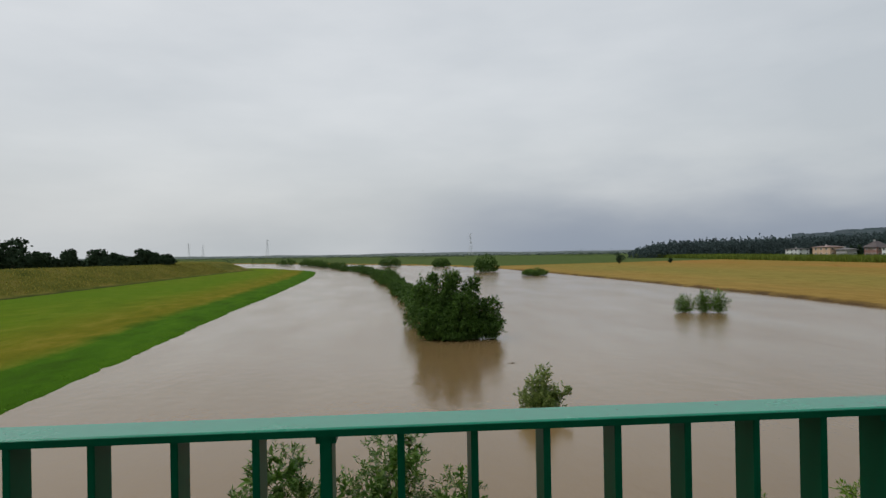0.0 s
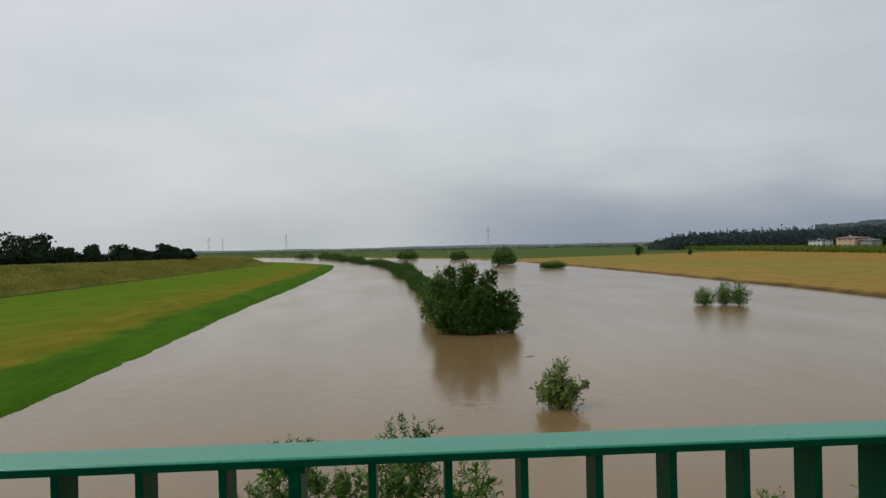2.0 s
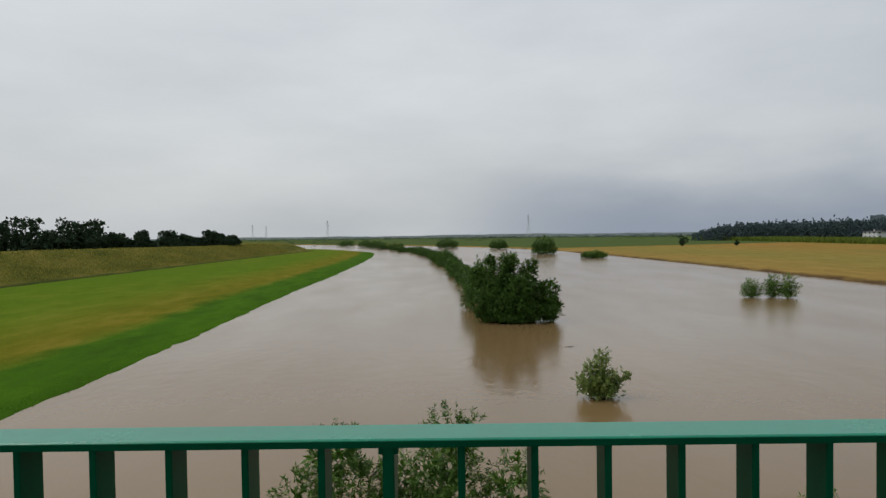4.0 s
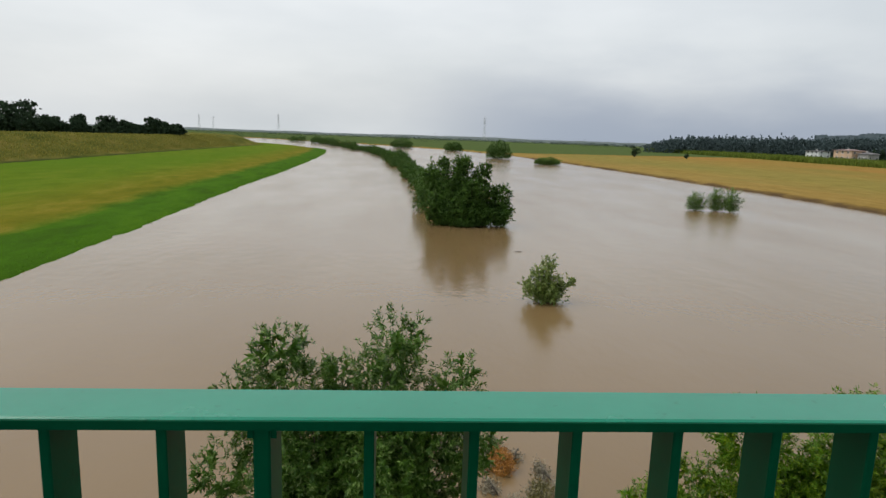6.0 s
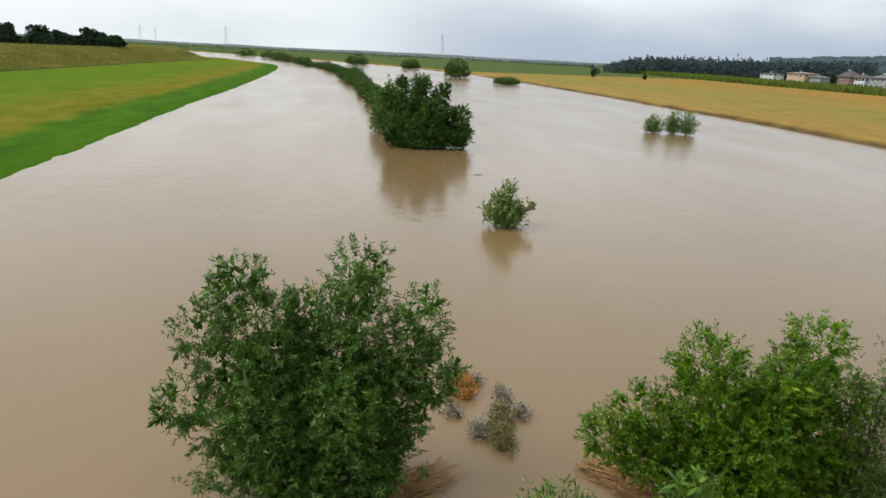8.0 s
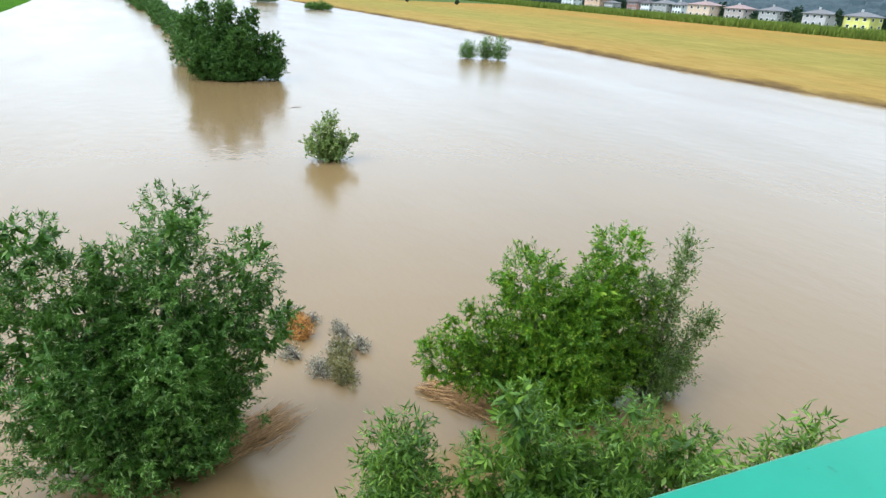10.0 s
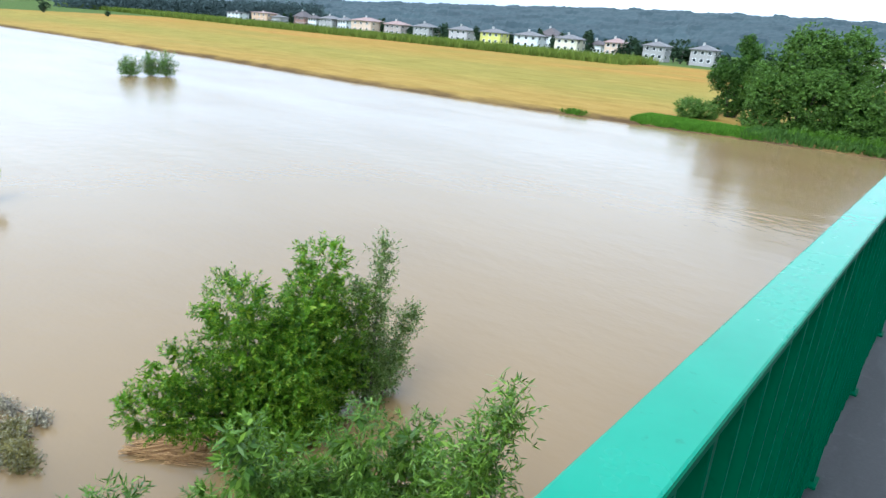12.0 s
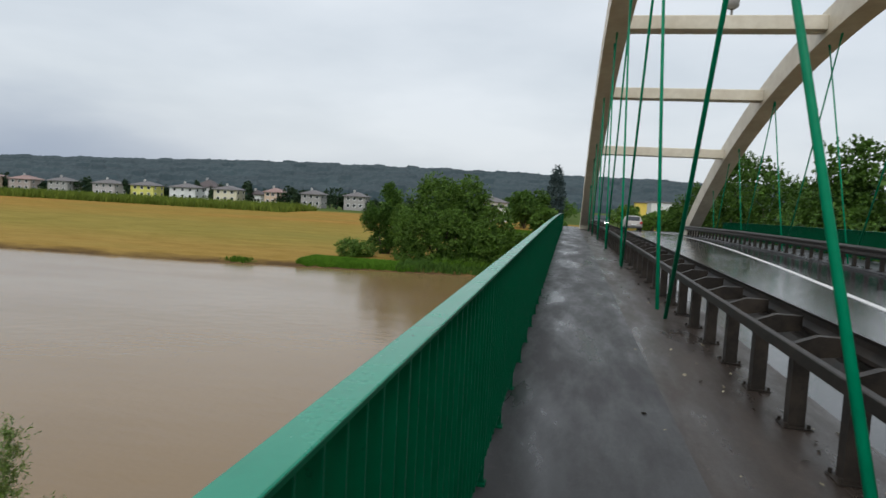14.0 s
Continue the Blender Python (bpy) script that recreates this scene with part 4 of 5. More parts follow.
WHITE, CREAM, PEACH, PINKG, GREYW, YEL = (0.70, 0.70, 0.69), (0.68, 0.62, 0.46), (0.62, 0.42, 0.28), (0.40, 0.33, 0.30), (0.35, 0.335, 0.32), (0.66, 0.62, 0.16)
for az, x, key, col, roof, kw in [
    (33.35, 215, "white", WHITE, ROOF_GREY, dict(w=7, d=9, h=3.9, pitch=0.5)), (35.4, 214, "peach", PEACH, ROOF_PINK, dict(w=8, d=10.5, h=4.8, pitch=0.8)), (36.6, 217, "greyw", GREYW, ROOF_GREY, dict(w=6, d=6, h=3.4, pitch=1.0, storeys=1)), (38.5, 216, "brick", (0.25, 0.12, 0.09), ROOF_DARK, dict(w=6.5, d=6.5, h=4.4, pitch=2.8)),
    (39.4, 211, "white", WHITE, ROOF_DARK, dict(w=4.5, d=5, h=4.2)), (40.7, 213, "greyw", GREYW, ROOF_GREY, dict(h=4.6)), (41.9, 216, "white", WHITE, ROOF_GREY, dict(w=6, d=5, h=4.4)), (43.7, 212, "peach2", (0.62, 0.46, 0.34), ROOF_PINK, dict(w=9.5, d=11, h=5.0)),
    (46.2, 211, "pinkgrey", PINKG, ROOF_PINK, dict(d=8.5)), (48.6, 211, "greyw", GREYW, ROOF_GREY, {}), (51.7, 210, "lilac", (0.46, 0.42, 0.41), ROOF_GREY, dict(d=8.3)), (54.4, 210, "yellow", YEL, ROOF_GREY, dict(d=8.4)),
    (57.4, 210, "white", WHITE, ROOF_GREY, dict(d=9.4)), (60.7, 209, "cream", CREAM, ROOF_GREY, dict(d=8.2)), (64.5, 209, "peach2", (0.62, 0.46, 0.34), ROOF_PINK, dict(w=6.5, d=6)), (63.0, 212, "white", WHITE, ROOF_DARK, dict(h=3.4, w=5, d=4, storeys=1)),
    (67.7, 210, "greyw", GREYW, ROOF_GREY, dict(w=7, d=7)), (71.4, 208, "greyw", GREYW, ROOF_GREY, dict(w=7.5, d=7)), (59.1, 228, "white", WHITE, ROOF_DARK, dict(h=5, pitch=3)), (83.5, 185, "white", WHITE, ROOF_GREY, dict(h=5.2, w=8, d=7.5))]:
    hx, hy = at_az(az, x)
    house(hx, hy, key, col, roof, turn=radians(-(az - 50) * 0.15 + 8), label={"yellow": "bright yellow two-storey house with a low grey roof", "brick": "dark brick house with a steep dark roof"}.get(key, ""), **kw)


def far_tree(x, y, r, h, seed, material=None, n=1200, leaf=None, name="garden_tree", label="dark green garden tree among the houses", group="garden trees", z=None):
    z0 = float(ground_height(np.array([x]), np.array([y]))[0][0]) if z is None else z
    t = thing(name, label, "tree", group, at=(x, y, z0))
    q = random.Random(seed)
    lob = [(q.uniform(-0.3, 0.3) * r, q.uniform(-0.3, 0.3) * r, h * 0.72, r * 0.6, r * 0.6, h * 0.28), (q.uniform(-0.4, 0.4) * r, q.uniform(-0.4, 0.4) * r, h * 0.48, r * 0.85, r * 0.85, h * 0.3), (q.uniform(-0.5, 0.5) * r, q.uniform(-0.5, 0.5) * r, h * 0.4, r * 0.7, r * 0.7, h * 0.25), (0, 0, h * 0.25, r * 0.6, r * 0.6, h * 0.2)]
    limbs("trunk", t, seed, (0, 0, 0), lob, 0.05 * r + 0.05, sub=1)
    size = leaf or 0.04 * h + 0.2
    crown("crown", t, material or LEAF_FAR, seed, clumps(lob, seed, 4, 0.45), n, size, size * 0.42, per=8, twig=0.03 * h, shell=0.55, lump=0.14, core=0.1)
    return t


q = random.Random(9)
for i, az in enumerate([34.5, 36.9, 39.3, 41.2, 44.7, 47.3, 49.9, 50.3, 53.0, 56.0, 59.2, 61.8, 63.6, 66.2, 66.8, 69.6, 70.2, 73.0, 74.5, 40.8, 45.0, 37.5, 43.0, 48.0, 52.6, 55.6, 60.0, 65.6, 67.0, 72.6, 76.0, 78.0, 64.9, 68.7, 69.1, 70.7, 72.0, 66.5, 58.2, 62.4]):
    hx, hy = at_az(az, q.uniform(204, 224))
    far_tree(hx, hy, q.uniform(1.6, 3.0), q.uniform(4, 8), 100 + i)
# trees at the end of the bridge
for i, (x, y, r, h) in enumerate([(120, 3.4, 3.4, 5.5), (150, 9.3, 4.4, 9), (168, 7.0, 5, 9.5), (205, 13.5, 6, 10)]):
    far_tree(x, y, r, h, 130 + i, LEAF_DARK if i else LEAF_BANK, 8500, 0.36, "roadside_tree", "leafy green tree beyond the bridge's end", "trees beyond the bridge")
pop = thing("poplar", "tall slender grey-green poplar beyond the bridge", "tree", at=(210, 3.9, -4.0))
PL = [(0, 0, 13, 2.2, 2.2, 4.5), (0, 0, 8, 3.2, 3.2, 5.5), (0, 0, 4, 2.8, 2.8, 3.5)]
limbs("trunk", pop, 140, (0, 0, 0), PL, 0.3)
crown("crown", pop, LEAF_HAZED, 140, PL, 11000, 0.42, 0.15, per=8, twig=0.5, lump=0.1, core=0.1)
for i, (x, y, r, h) in enumerate([(80, -23, 6.0, 14.2), (92, -23.5, 5.5, 14.6), (72, -24.5, 5.0, 10.2), (66, -25, 5.0, 10.6), (54, -22.5, 4.6, 13.6), (48, -24, 4.5, 11), (100, -20.5, 4.5, 11.0), (108, -18, 4.0, 9.5)]):
    far_tree(x, y, r, h, 150 + i, LEAF_DARK, 17000, 0.24, "roadside_tree", "dense green tree behind the far railing", "trees behind the far railing", z=-5.2)

def low_building(x, y, w, d, h, key, colour, label):
    z0 = -4.5
    s = thing("low_building", label, "building", at=(x, y, z0))
    part("wall", soft_box((-w / 2, -d / 2, -0.3), (w / 2, d / 2, h), 0.05), paint(key, colour), s)
    part("roof", soft_box((-w / 2 - 0.4, -d / 2 - 0.4, h + 0.004), (w / 2 + 0.4, d / 2 + 0.4, h + 0.5), 0.05), ROOF_GREY, s)
    for k in range(int(d / 5)):
        bm = bmesh.new()
        box(bm, (-w / 2 - 0.06, -d / 2 + 1.5 + k * 5, 1.2), (-w / 2 + 0.05, -d / 2 + 4.2 + k * 5, 2.8))
        part("window", bm, GLASS, s)


low_building(300, -52, 20, 34, 8.5, "white", WHITE, "long white hall beyond the bridge with dark windows")
low_building(285, -30, 8, 4.5, 8.0, "ochre", (0.70, 0.52, 0.10), "ochre yellow building beyond the bridge")
for i, (x, y, r, h) in enumerate([(150, -19, 5, 5.5), (165, -25, 6, 6), (185, -16, 6, 6), (200, -30, 7, 6.5), (215, -20, 6, 7), (230, -38, 7, 7), (140, -27, 6, 7), (125, -22, 5, 6), (112, -26, 5, 7), (240, 2, 7, 9), (225, 9, 7, 9)]):
    far_tree(x, y, r, h, 230 + i, LEAF_BANK, 3600, 0.42, "roadside_tree", "leafy green tree beyond the bridge's end", "trees beyond the bridge", z=-4.6)

# cars on the road
CAR_SILVER = gloss_paint("silver_car_paint", (0.30, 0.28, 0.26), (0.36, 0.34, 0.32))
CAR_WHITE = gloss_paint("white_car_paint", (0.65, 0.65, 0.65), (0.75, 0.75, 0.75))
CAR_DARK = gloss_paint("dark_car_paint", (0.05, 0.05, 0.055), (0.08, 0.08, 0.085))
TYRE = surface("tyre_rubber", (0.015, 0.015, 0.015), (0.03, 0.03, 0.03), 30.0, 0.8)
m_, t_, b_ = base_mat("red_tail_lamp")
TAIL = m_
b_.inputs["Base Color"].default_value = (0.4, 0.02, 0.015, 1)
m_, t_, b_ = base_mat("lit_headlamp")
HEAD = m_
b_.inputs["Emission Color"].default_value = (1, 0.97, 0.9, 1)
b_.inputs["Emission Strength"].default_value = 6.0


def car(x, y, heading, material, label, lit):
    c = thing("car", label, "car", "cars on the road", at=(x, y, deck_z(x) - 0.06))
    c.rotation_euler = (0, 0, heading)
    bm = bmesh.new()
    prof = [(-2.15, 0.35), (-2.2, 0.75), (-2.05, 1.05), (-1.75, 1.12), (-1.35, 1.58), (0.35, 1.62), (1.15, 1.12), (2.0, 0.98), (2.2, 0.7), (2.15, 0.35)]
    sides = [[bm.verts.new((px, s * (0.88 if pz < 1.15 else 0.68), pz)) for px, pz in prof] for s in (-1, 1)]
    bm.faces.new(sides[0])
    bm.faces.new(sides[1][::-1])
    for i in range(len(prof)):
        j = (i + 1) % len(prof)
        bm.faces.new((sides[0][i], sides[0][j], sides[1][j], sides[1][i]))
    bmesh.ops.recalc_face_normals(bm, faces=bm.faces[:])
    bmesh.ops.bevel(bm, geom=bm.edges[:], offset=0.06, segments=2, affect="EDGES")
    body = part("body", bm, material, c)
    for nm, lo, hi in (("rear_window", (-1.70, -0.6, 1.16), (-1.42, 0.6, 1.5)), ("windscreen", (0.55, -0.62, 1.16), (1.05, 0.62, 1.5))):
        bm = bmesh.new()
        if nm == "rear_window":
            v = [(-1.79, -0.66, 1.12), (-1.79, 0.66, 1.12), (-1.42, 0.58, 1.53), (-1.42, -0.58, 1.53)]
        else:
            v = [(1.13, 0.66, 1.16), (1.13, -0.66, 1.16), (0.45, -0.58, 1.58), (0.45, 0.58, 1.58)]
        f = bm.faces.new([bm.verts.new(p) for p in v])
        r = bmesh.ops.extrude_face_region(bm, geom=[f])
        off = Vector((-0.03, 0, 0.02)) if nm == "rear_window" else Vector((0.03, 0, 0.03))
        bmesh.ops.translate(bm, verts=[e for e in r["geom"] if isinstance(e, bmesh.types.BMVert)], vec=off)
        bmesh.ops.recalc_face_normals(bm, faces=bm.faces[:])
        part(nm, bm, GLASS, c)
    for wx in (-1.35, 1.35):
        for wy in (-0.8, 0.8):
            bm = bmesh.new()
            bmesh.ops.create_cone(bm, cap_ends=True, segments=20, radius1=0.33, radius2=0.33, depth=0.22, matrix=Matrix.Translation((wx, wy, 0.33)) @ Matrix.Rotation(radians(90), 4, "X"))
            w = part("wheel", bm, TYRE, c)
    for s in (-1, 1):
        part("headlight", soft_box((2.10, s * 0.62 - 0.2, 0.68), (2.24, s * 0.62 + 0.2, 0.86), 0.02), HEAD if lit else FRAME_WHITE, c)
        part("tail_light", soft_box((-2.24, s * 0.74 - 0.12, 0.8), (-2.08, s * 0.74 + 0.12, 1.05), 0.02), TAIL, c)
    part("bumper", soft_box((-2.27, -0.8, 0.36), (-2.1, 0.8, 0.55), 0.03), CAR_DARK, c)
    part("number_plate", soft_box((-2.262, -0.26, 0.66), (-2.19, 0.26, 0.78), 0.004), FRAME_WHITE, c)


car(74, -7.3, 0.0, CAR_SILVER, "silver family car driving away on the wet road", False)
car(92, -4.3, math.pi, CAR_WHITE, "white car coming with its headlights lit", True)
car(80, -4.2, math.pi, CAR_DARK, "dark car coming with its headlights lit", True)

# ---- left bank and distance ----
for i, (az, d, r, h) in enumerate([(-31.3, 175, 6.5, 9.5), (-29.6, 180, 6.0, 9.8), (-33.5, 175, 7, 10), (-35.5, 180, 7, 10), (-28.0, 183, 4.5, 6.2), (-26.9, 186, 4.5, 6.0), (-25.6, 190, 3, 7.2), (-24.0, 188, 4.6, 7.2), (-22.8, 195, 3.5, 5.6), (-20.6, 200, 4.2, 7.0), (-19.3, 203, 4.2, 6.0), (-18.7, 208, 3.2, 5.6), (-27.4, 188, 4, 6), (-21.6, 203, 3.5, 5.2)]):
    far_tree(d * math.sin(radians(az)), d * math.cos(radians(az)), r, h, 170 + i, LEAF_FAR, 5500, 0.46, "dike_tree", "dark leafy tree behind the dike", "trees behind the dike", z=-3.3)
far_tree(96, 265, 2.0, 5.0, 190, name="lone_tree", label="small lone dark tree in the meadow", group="lone trees", n=2500, leaf=0.25)
far_tree(115, 258, 1.2, 2.2, 191, name="lone_tree", label="small lone bush in the meadow", group="lone trees", n=1500, leaf=0.2)


def wood(name, label, seed, n, place, h, material, rise=None, vary=(0.75, 1.2), leaves=60):
    """A far wood: many small crowns, one mesh."""
    rng = np.random.default_rng(seed)
    P3 = place(rng, n)
    hh = h * rng.uniform(*vary, n)
    if rise:
        hh = hh * np.interp(np.degrees(np.arctan2(P3[:, 0], P3[:, 1])), *rise)
    lob = [(p[0], p[1], p[2] + k * 0.5, k * 0.42, k * 0.42, k * 0.55) for p, k in zip(P3, hh)]
    V = leaf_quads(rng, lob, n * leaves, h * 4.6 / leaves, h * 2.4 / leaves, per=6, twig=h * 0.06, shell=0.7, droop=0.1)
    return tagged(part_mesh(name, quads_mesh(name, V), material), label, "woodland", kind="stuff")


def polar(az, d, z):
    return np.stack([d * np.sin(np.radians(az)), d * np.cos(np.radians(az)), z], -1)


HILL_AZ = [14, 20, 22, 30, 36, 42, 48, 54, 60, 66, 74, 82, 92, 110, 130]
HILL_EL = [0.6, 0.7, 1.0, 1.3, 1.6, 1.85, 2.15, 2.45, 2.75, 2.95, 3.1, 3.05, 3.0, 2.8, 2.4]


def hazed_hill_mat():
    # canopy colour with the distant blue haze painted in
    m = surface("hazed_wooded_hill", (0.014, 0.029, 0.036), (0.027, 0.049, 0.056), 0.014, 1.0, 0.0, 0.25, 2.0)
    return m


def hazed_wooded_hill():
    """The hill's canopy: a sheet of uneven crowns."""
    rng = np.random.default_rng(200)
    az, d = np.linspace(33, 130, 600), np.concatenate([np.linspace(560, 1150, 70), [1300, 1600]])
    A, Dm = np.meshgrid(az, d, indexing="ij")
    f = np.interp(Dm, [560, 680, 820, 980, 1150, 1600], [0, 0.2, 0.48, 0.78, 1.0, 0.9])
    top = np.tan(np.radians(np.interp(A, HILL_AZ, HILL_EL))) * 1150 - 10
    low = np.repeat(np.repeat(rng.normal(size=(100, 12)), 6, 0), 6, 1)[:, :72]
    Z = -5 + f * top + 5.0 + 0.8 * rng.normal(size=A.shape) * (0.6 + 0.4 * rng.uniform(0, 1, A.shape)) + 1.2 * low
    Z[:, 0] = -5
    P3 = polar(A.ravel(), Dm.ravel(), Z.ravel())
    me = bpy.data.meshes.new("hill_wood")
    nx, ny = A.shape
    i = np.arange(nx * ny).reshape(nx, ny)
    F = np.stack([i[:-1, :-1], i[:-1, 1:], i[1:, 1:], i[1:, :-1]], -1).reshape(-1, 4)
    me.vertices.add(nx * ny)
    me.vertices.foreach_set("co", P3.astype(np.float32).ravel())
    me.loops.add(F.size)
    me.loops.foreach_set("vertex_index", F.astype(np.int32).ravel())
    me.polygons.add(len(F))
    me.polygons.foreach_set("loop_start", np.arange(0, F.size, 4, dtype=np.int32))
    me.polygons.foreach_set("use_smooth", np.ones(len(F), dtype=bool))
    me.update(calc_edges=True)
    tagged(part_mesh("hill_wood", me, hazed_hill_mat()), "long low hill covered in dark mixed woods", "woodland", kind="stuff")


# far tree line: the air's haze is painted into these leaf tones
LEAF_PLAIN_HAZED = leaf_mat("hazed_distant_wood_leaves", (0.04, 0.06, 0.056), (0.068, 0.092, 0.085), 0.05, 1.0, 0.0)
hazed_wooded_hill()
wood("pine_wood", "dark dense pine wood at the meadow's far edge", 201, 1500, lambda r, n: polar(r.uniform(20.8, 40, n), 395 + r.uniform(0, 1, n) ** 1.5 * 120, np.full(n, -5.5)), 11.6, LEAF_HAZED, ((20.6, 21.4, 22.4, 24.4, 34, 40), (0.42, 0.58, 0.76, 0.93, 1.0, 1.1)), (0.85, 1.03), 60)
wood("far_trees", "line of trees across the far plain", 202, 2200, lambda r, n: polar(r.uniform(-40, 24, n), r.uniform(800, 1500, n), np.full(n, -9.0)), 5.5, LEAF_PLAIN_HAZED, leaves=36)
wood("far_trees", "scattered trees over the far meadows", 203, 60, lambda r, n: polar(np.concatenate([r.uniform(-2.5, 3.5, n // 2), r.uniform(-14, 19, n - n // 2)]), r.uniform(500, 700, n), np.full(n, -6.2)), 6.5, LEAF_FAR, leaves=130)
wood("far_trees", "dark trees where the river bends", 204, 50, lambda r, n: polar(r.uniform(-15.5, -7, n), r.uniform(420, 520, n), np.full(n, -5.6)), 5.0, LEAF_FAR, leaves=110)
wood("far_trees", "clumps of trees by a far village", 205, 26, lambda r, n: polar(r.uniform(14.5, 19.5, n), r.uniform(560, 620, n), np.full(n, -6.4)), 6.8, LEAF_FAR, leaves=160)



def far_ridge():
    bm = bmesh.new()
    rows = []
    for i, az in enumerate(np.linspace(-70, 40, 180)):
        h = -1.5 + 4 * noise.noise((az * 0.08, 0.3, 0)) + 3 * noise.noise((az * 0.5, 1.3, 0)) + 1.5 * noise.noise((az * 2.1, 4.3, 0))
        rows.append([bm.verts.new(polar(np.array([az]), np.array([float(d)]), np.array([z]))[0]) for d, z in ((2500, -20), (2700, h - 3), (2850, h), (3200, h - 3))])
    for a, c in zip(rows, rows[1:]):
        for k in range(3):
            bm.faces.new((a[k], c[k], c[k + 1], a[k + 1]))
    bmesh.ops.recalc_face_normals(bm, faces=bm.faces[:])
    # woods paled towards blue-grey: haze over the ridge is put into its colour
    tagged(part("far_ridge", bm, surface("hazed_ridge_woods", (0.07, 0.095, 0.09), (0.11, 0.135, 0.125), 0.02, 1.0, 0.0, 0.3, 2.0)), "low wooded ridge along the horizon", "ridge", kind="structure")


far_ridge()
PYLON_STEEL = surface("galvanised_steel", (0.55, 0.57, 0.6), (0.68, 0.70, 0.72), 2.0, 0.6)


def pylon(az, d, h):
    x, y = d * math.sin(radians(az)), d * math.cos(radians(az))
    p = thing("pylon", "lattice steel power pylon far across the plain", "pylon", "power pylons", at=(x, y, -5.0))
    p.rotation_euler = (0, 0, radians(-az + 25))
    bm = bmesh.new()
    b = h * 0.09
    lv = [(0, b), (0.25, b * 0.7), (0.5, b * 0.45), (0.7, b * 0.28), (0.88, b * 0.2), (1.0, 0.3)]
    r = h * 0.004
    for sx in (-1, 1):
        for sy in (-1, 1):
            tube(bm, [(sx * w, sy * w, z * h) for z, w in lv], [r] * len(lv), 4)
    for (z0, w0), (z1, w1) in zip(lv, lv[1:]):
        for s in (-1, 1):
            tube(bm, [(-w0, s * w0, z0 * h), (w1, s * w1, z1 * h)], [r * 0.7] * 2, 4)
            tube(bm, [(w0, s * w0, z0 * h), (-w1, s * w1, z1 * h)], [r * 0.7] * 2, 4)
    part("lattice", bm, PYLON_STEEL, p)
    for z, w in ((0.72, 0.2), (0.84, 0.16), (0.94, 0.1)):
        bm = bmesh.new()
        tube(bm, [(-w * h, 0, z * h), (0, 0, z * h + 0.02 * h), (w * h, 0, z * h)], [r * 0.6, r * 1.4, r * 0.6], 4)
        part("crossarm", bm, PYLON_STEEL, p)


for az, d, h in ((7.0, 1300, 44), (-10.7, 1700, 46), (-17.0, 2100, 46), (-15.9, 2300, 46)):
    pylon(az, d, h)

# ---- drift caught by the willows ----


def drift(name, label, at, pale, bright, seed, material, mat2, n):
    """Leaves and twigs in low heaps; the heaps are relative to the waterline."""
    d = thing(name, label, "flood debris", "drift in the water", at=at)
    crown("dead_leaves", d, material, seed, pale, n * 2, 0.055, 0.009, per=8, twig=0.16, shell=0.1, floor=0.0, lump=0.4)
    crown("bright_leaves", d, mat2, seed + 1, bright, n * 2, 0.06, 0.009, per=8, twig=0.16, shell=0.2, floor=0.0, lump=0.4)
    bm = bmesh.new()
    q = random.Random(seed)
    for l in pale + bright:
        for _ in range(4):
            v = Vector((q.uniform(-1, 1) * l[3], q.choice((-1, 1)) * l[4] * q.uniform(0.6, 1.1), 0))
            c = Vector((l[0], l[1], 0.03))
            tube(bm, [c - v * 0.8, c + Vector((0, 0, q.uniform(0.05, 0.16))), c + v + Vector((0, 0, q.uniform(0, 0.14)))], [0.013, 0.015, 0.005], 5)
    part("twigs", bm, BARK, d)


drift("drift_clump", "rusty brown twigs and leaves stranded in the flood", (2.3, 12.1, W), [(-0.28, -0.9, 0.03, 0.2, 0.32, 0.1), (0.0, 0.75, 0.03, 0.24, 0.35, 0.14), (0.45, 0.35, 0.04, 0.13, 0.22, 0.1), (-0.3, 0.2, 0.05, 0.15, 0.5, 0.12)],
      [(0.05, -0.05, 0.1, 0.26, 0.45, 0.16), (0.1, 0.4, 0.08, 0.2, 0.25, 0.12)], 301, DRIFT, DRIFT_RUST, 3000)
drift("drift_clump", "pale and olive dead leaves on a drowned branch in the flood", (2.85, 10.65, W), [(-0.4, -0.2, 0.05, 0.22, 0.38, 0.14), (0.35, 1.15, 0.05, 0.14, 0.5, 0.12), (0.6, 0.45, 0.05, 0.15, 0.32, 0.12), (0.1, 0.3, 0.06, 0.2, 0.4, 0.14)],
      [(0.0, -0.4, 0.08, 0.22, 0.6, 0.18), (0.15, 0.25, 0.1, 0.22, 0.4, 0.15)], 303, DRIFT, DRIFT_OLIVE, 3400)


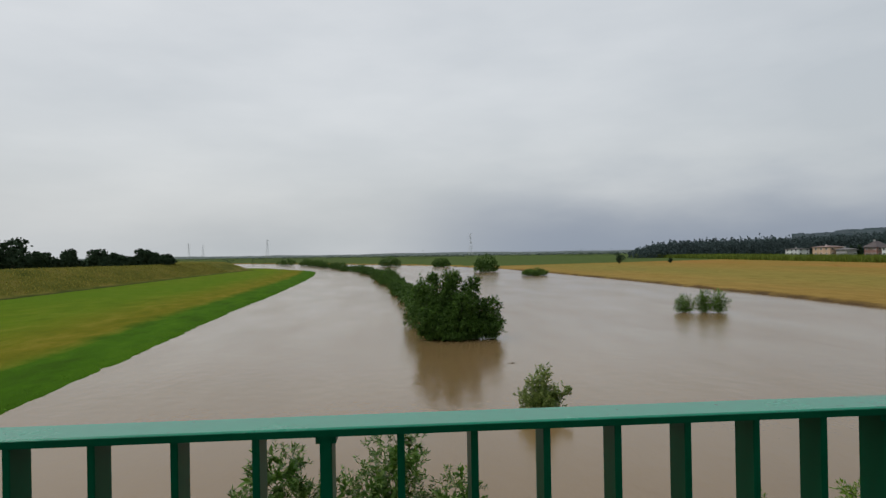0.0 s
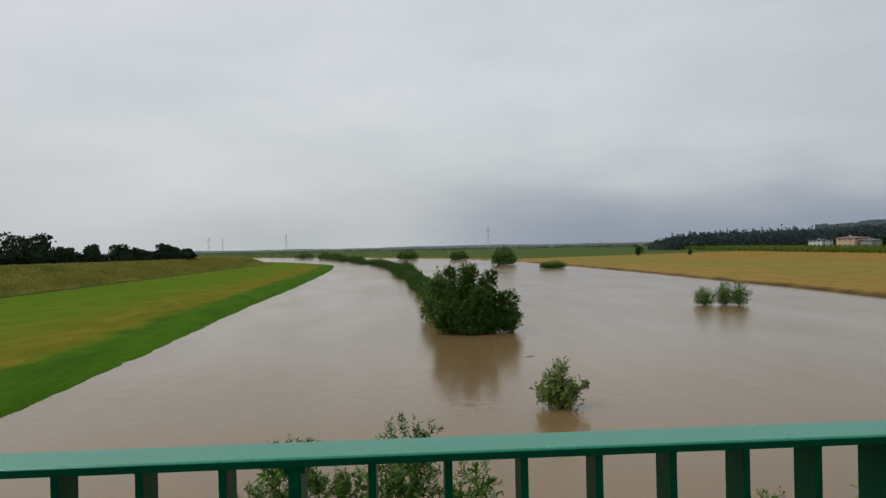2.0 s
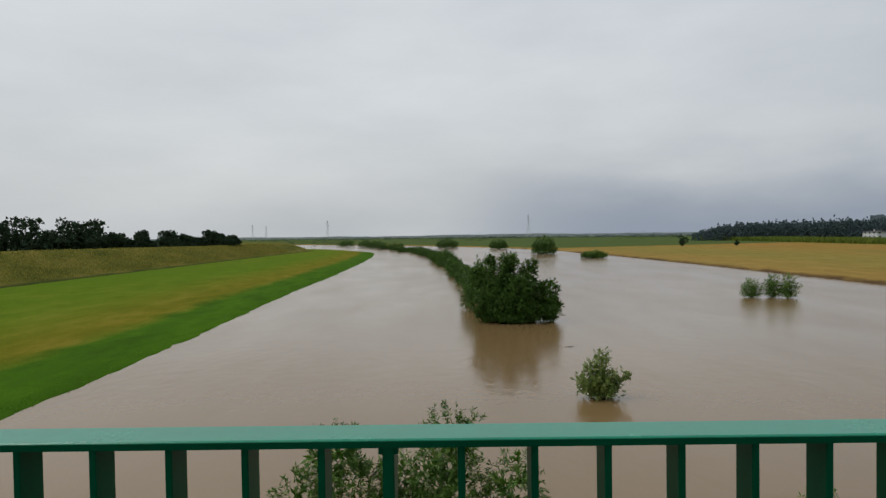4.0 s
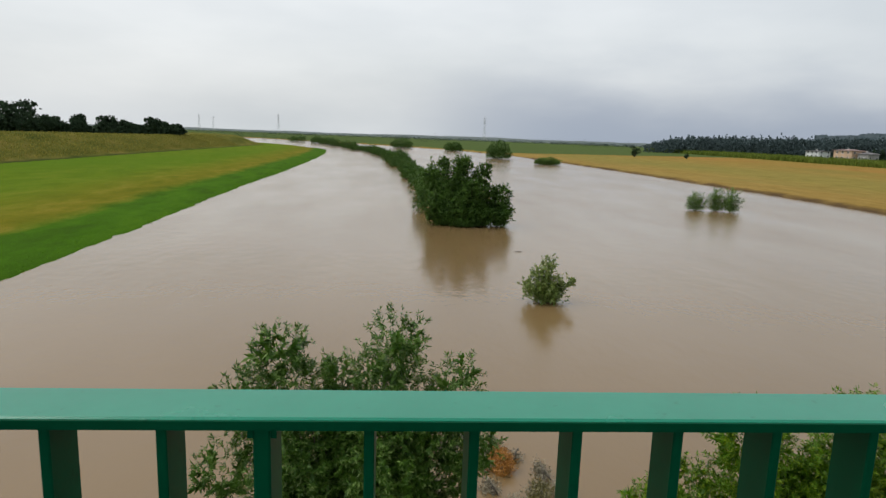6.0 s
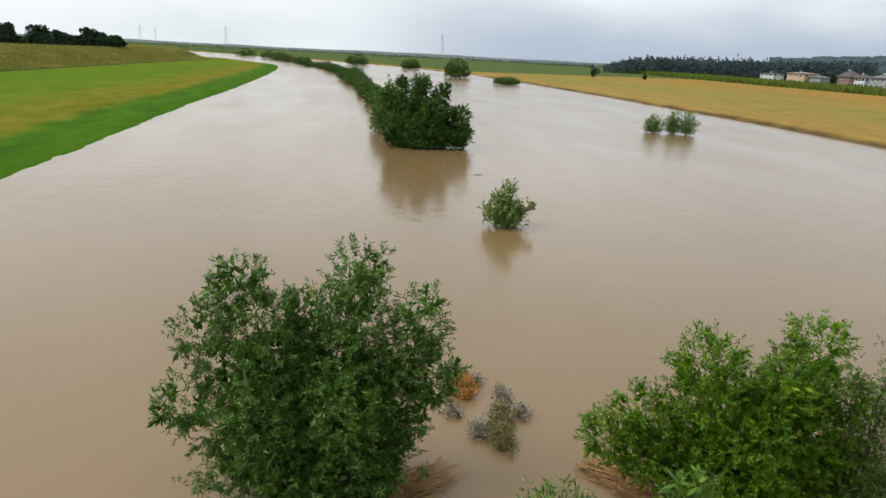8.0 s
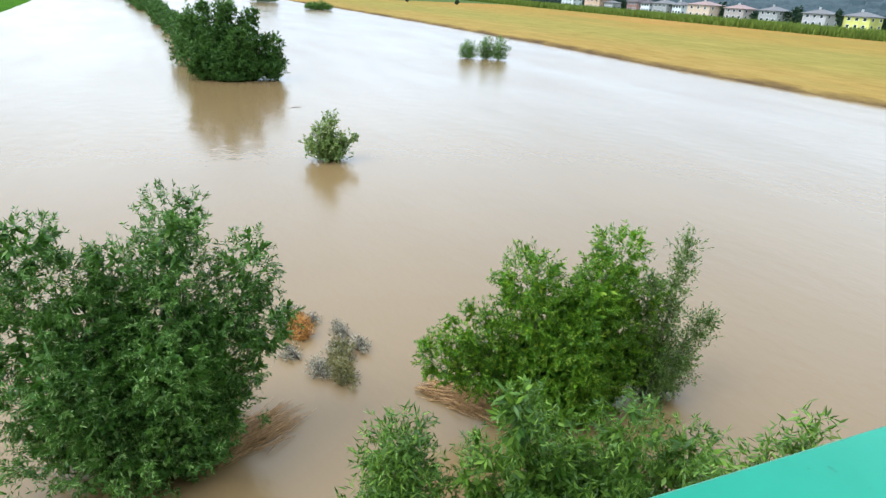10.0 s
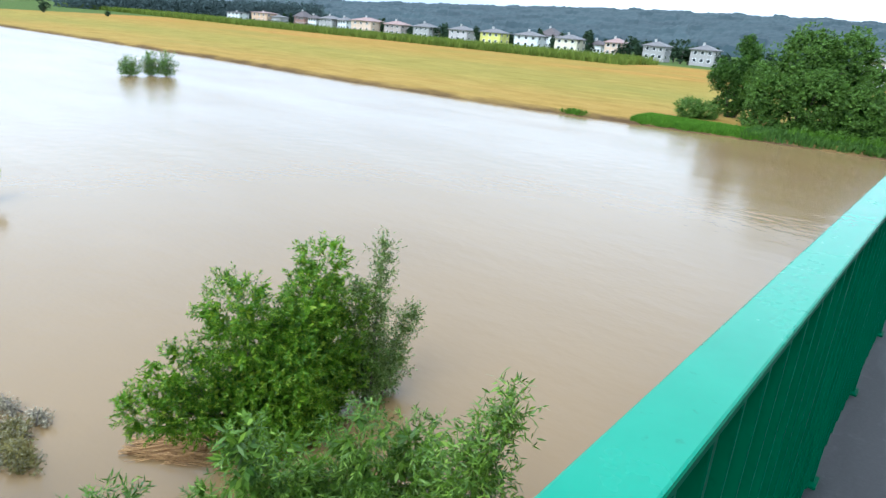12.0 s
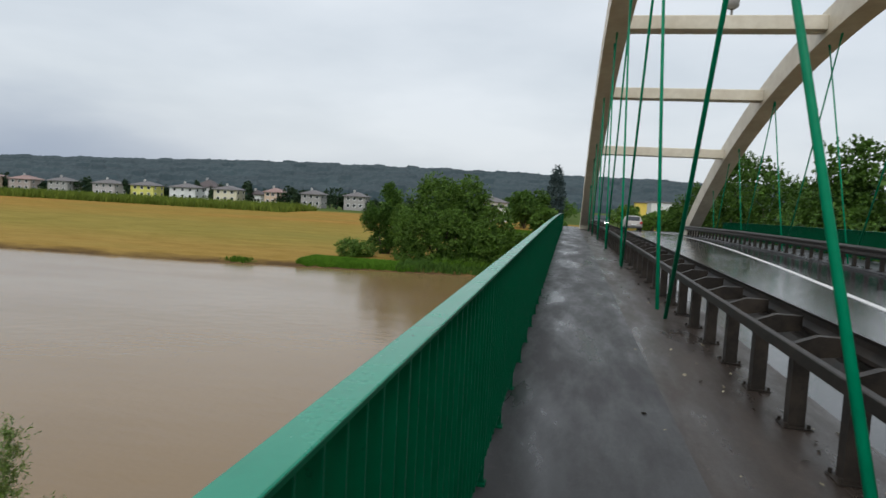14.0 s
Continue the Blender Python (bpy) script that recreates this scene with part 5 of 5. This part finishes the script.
def floating_branch(at, turn, seed):
    d = thing("floating_branch", "dark wet branch drifting on the brown water", "flood debris", at=at)
    d.rotation_euler, d.scale = (0, 0, turn), (0.4, 0.4, 0.4)
    q = random.Random(seed)
    bm = bmesh.new()
    tube(bm, [(-0.9, 0, 0.01), (-0.3, 0.06, 0.05), (0.3, -0.03, 0.04), (0.9, 0.05, 0.0)], [0.02, 0.035, 0.03, 0.012], 6)
    for _ in range(4):
        x = q.uniform(-0.5, 0.6)
        tube(bm, [(x, 0, 0.04), (x + 0.12, q.uniform(-0.15, 0.15), 0.1), (x + 0.25, q.uniform(-0.3, 0.3), q.uniform(0.02, 0.22))], [0.015, 0.01, 0.004], 5)
    part("branch_wood", bm, BARK, d)


floating_branch((7.4, 38.5, W), radians(12), 320)


def reeds(at, length, turn, seed, n=160):
    d = thing("reed_drift", "bundle of brown reeds washed against the bush", "flood debris", "drift in the water", at=at)
    d.rotation_euler = (0, 0, turn)
    q = random.Random(seed)
    bm = bmesh.new()
    for _ in range(n):
        y, z = q.gauss(0, 0.16), abs(q.gauss(0, 0.05)) + 0.01
        x0, l, a = q.uniform(-0.5, 0.3) * length, q.uniform(0.3, 0.8) * length, q.uniform(-0.35, 0.35)
        p0 = Vector((x0, y, z))
        tube(bm, [p0, p0 + Vector((l * 0.5 * math.cos(a), l * 0.5 * math.sin(a), q.uniform(-0.02, 0.05))), p0 + Vector((l * math.cos(a), l * math.sin(a), q.uniform(-0.02, 0.06)))], [0.006, 0.006, 0.003], 4)
    tagged(part("reed_litter", bm, REED, d), kind="stuff")


reeds((0.75, 8.75, W), 1.35, radians(33), 311, 240)
reeds((4.6, 8.85, W), 1.5, radians(-46), 312, 300)


def walkway_litter():
    rng = np.random.default_rng(400)
    n = 260
    x, y = rng.uniform(1.5, 30, n), -2.3 + np.abs(rng.normal(size=n)) * 0.55
    y = np.minimum(y, -0.1)
    s, a = rng.uniform(0.008, 0.028, n), rng.uniform(0, 6.283, n)
    z = np.array([deck_z(k) for k in x]) + 0.006
    u = np.stack([np.cos(a) * s, np.sin(a) * s, np.zeros(n)], -1)
    v = np.stack([-np.sin(a) * s * 0.5, np.cos(a) * s * 0.5, rng.uniform(0, 0.01, n)], -1)
    c = np.stack([x, y, z], -1)
    V = np.stack([c - u, c - v, c + u, c + v], 1)
    tagged(part_mesh("wet_litter", quads_mesh("wet_litter", V), DRIFT), "wet leaf bits and grit scattered on the walkway", "litter", kind="stuff")


walkway_litter()
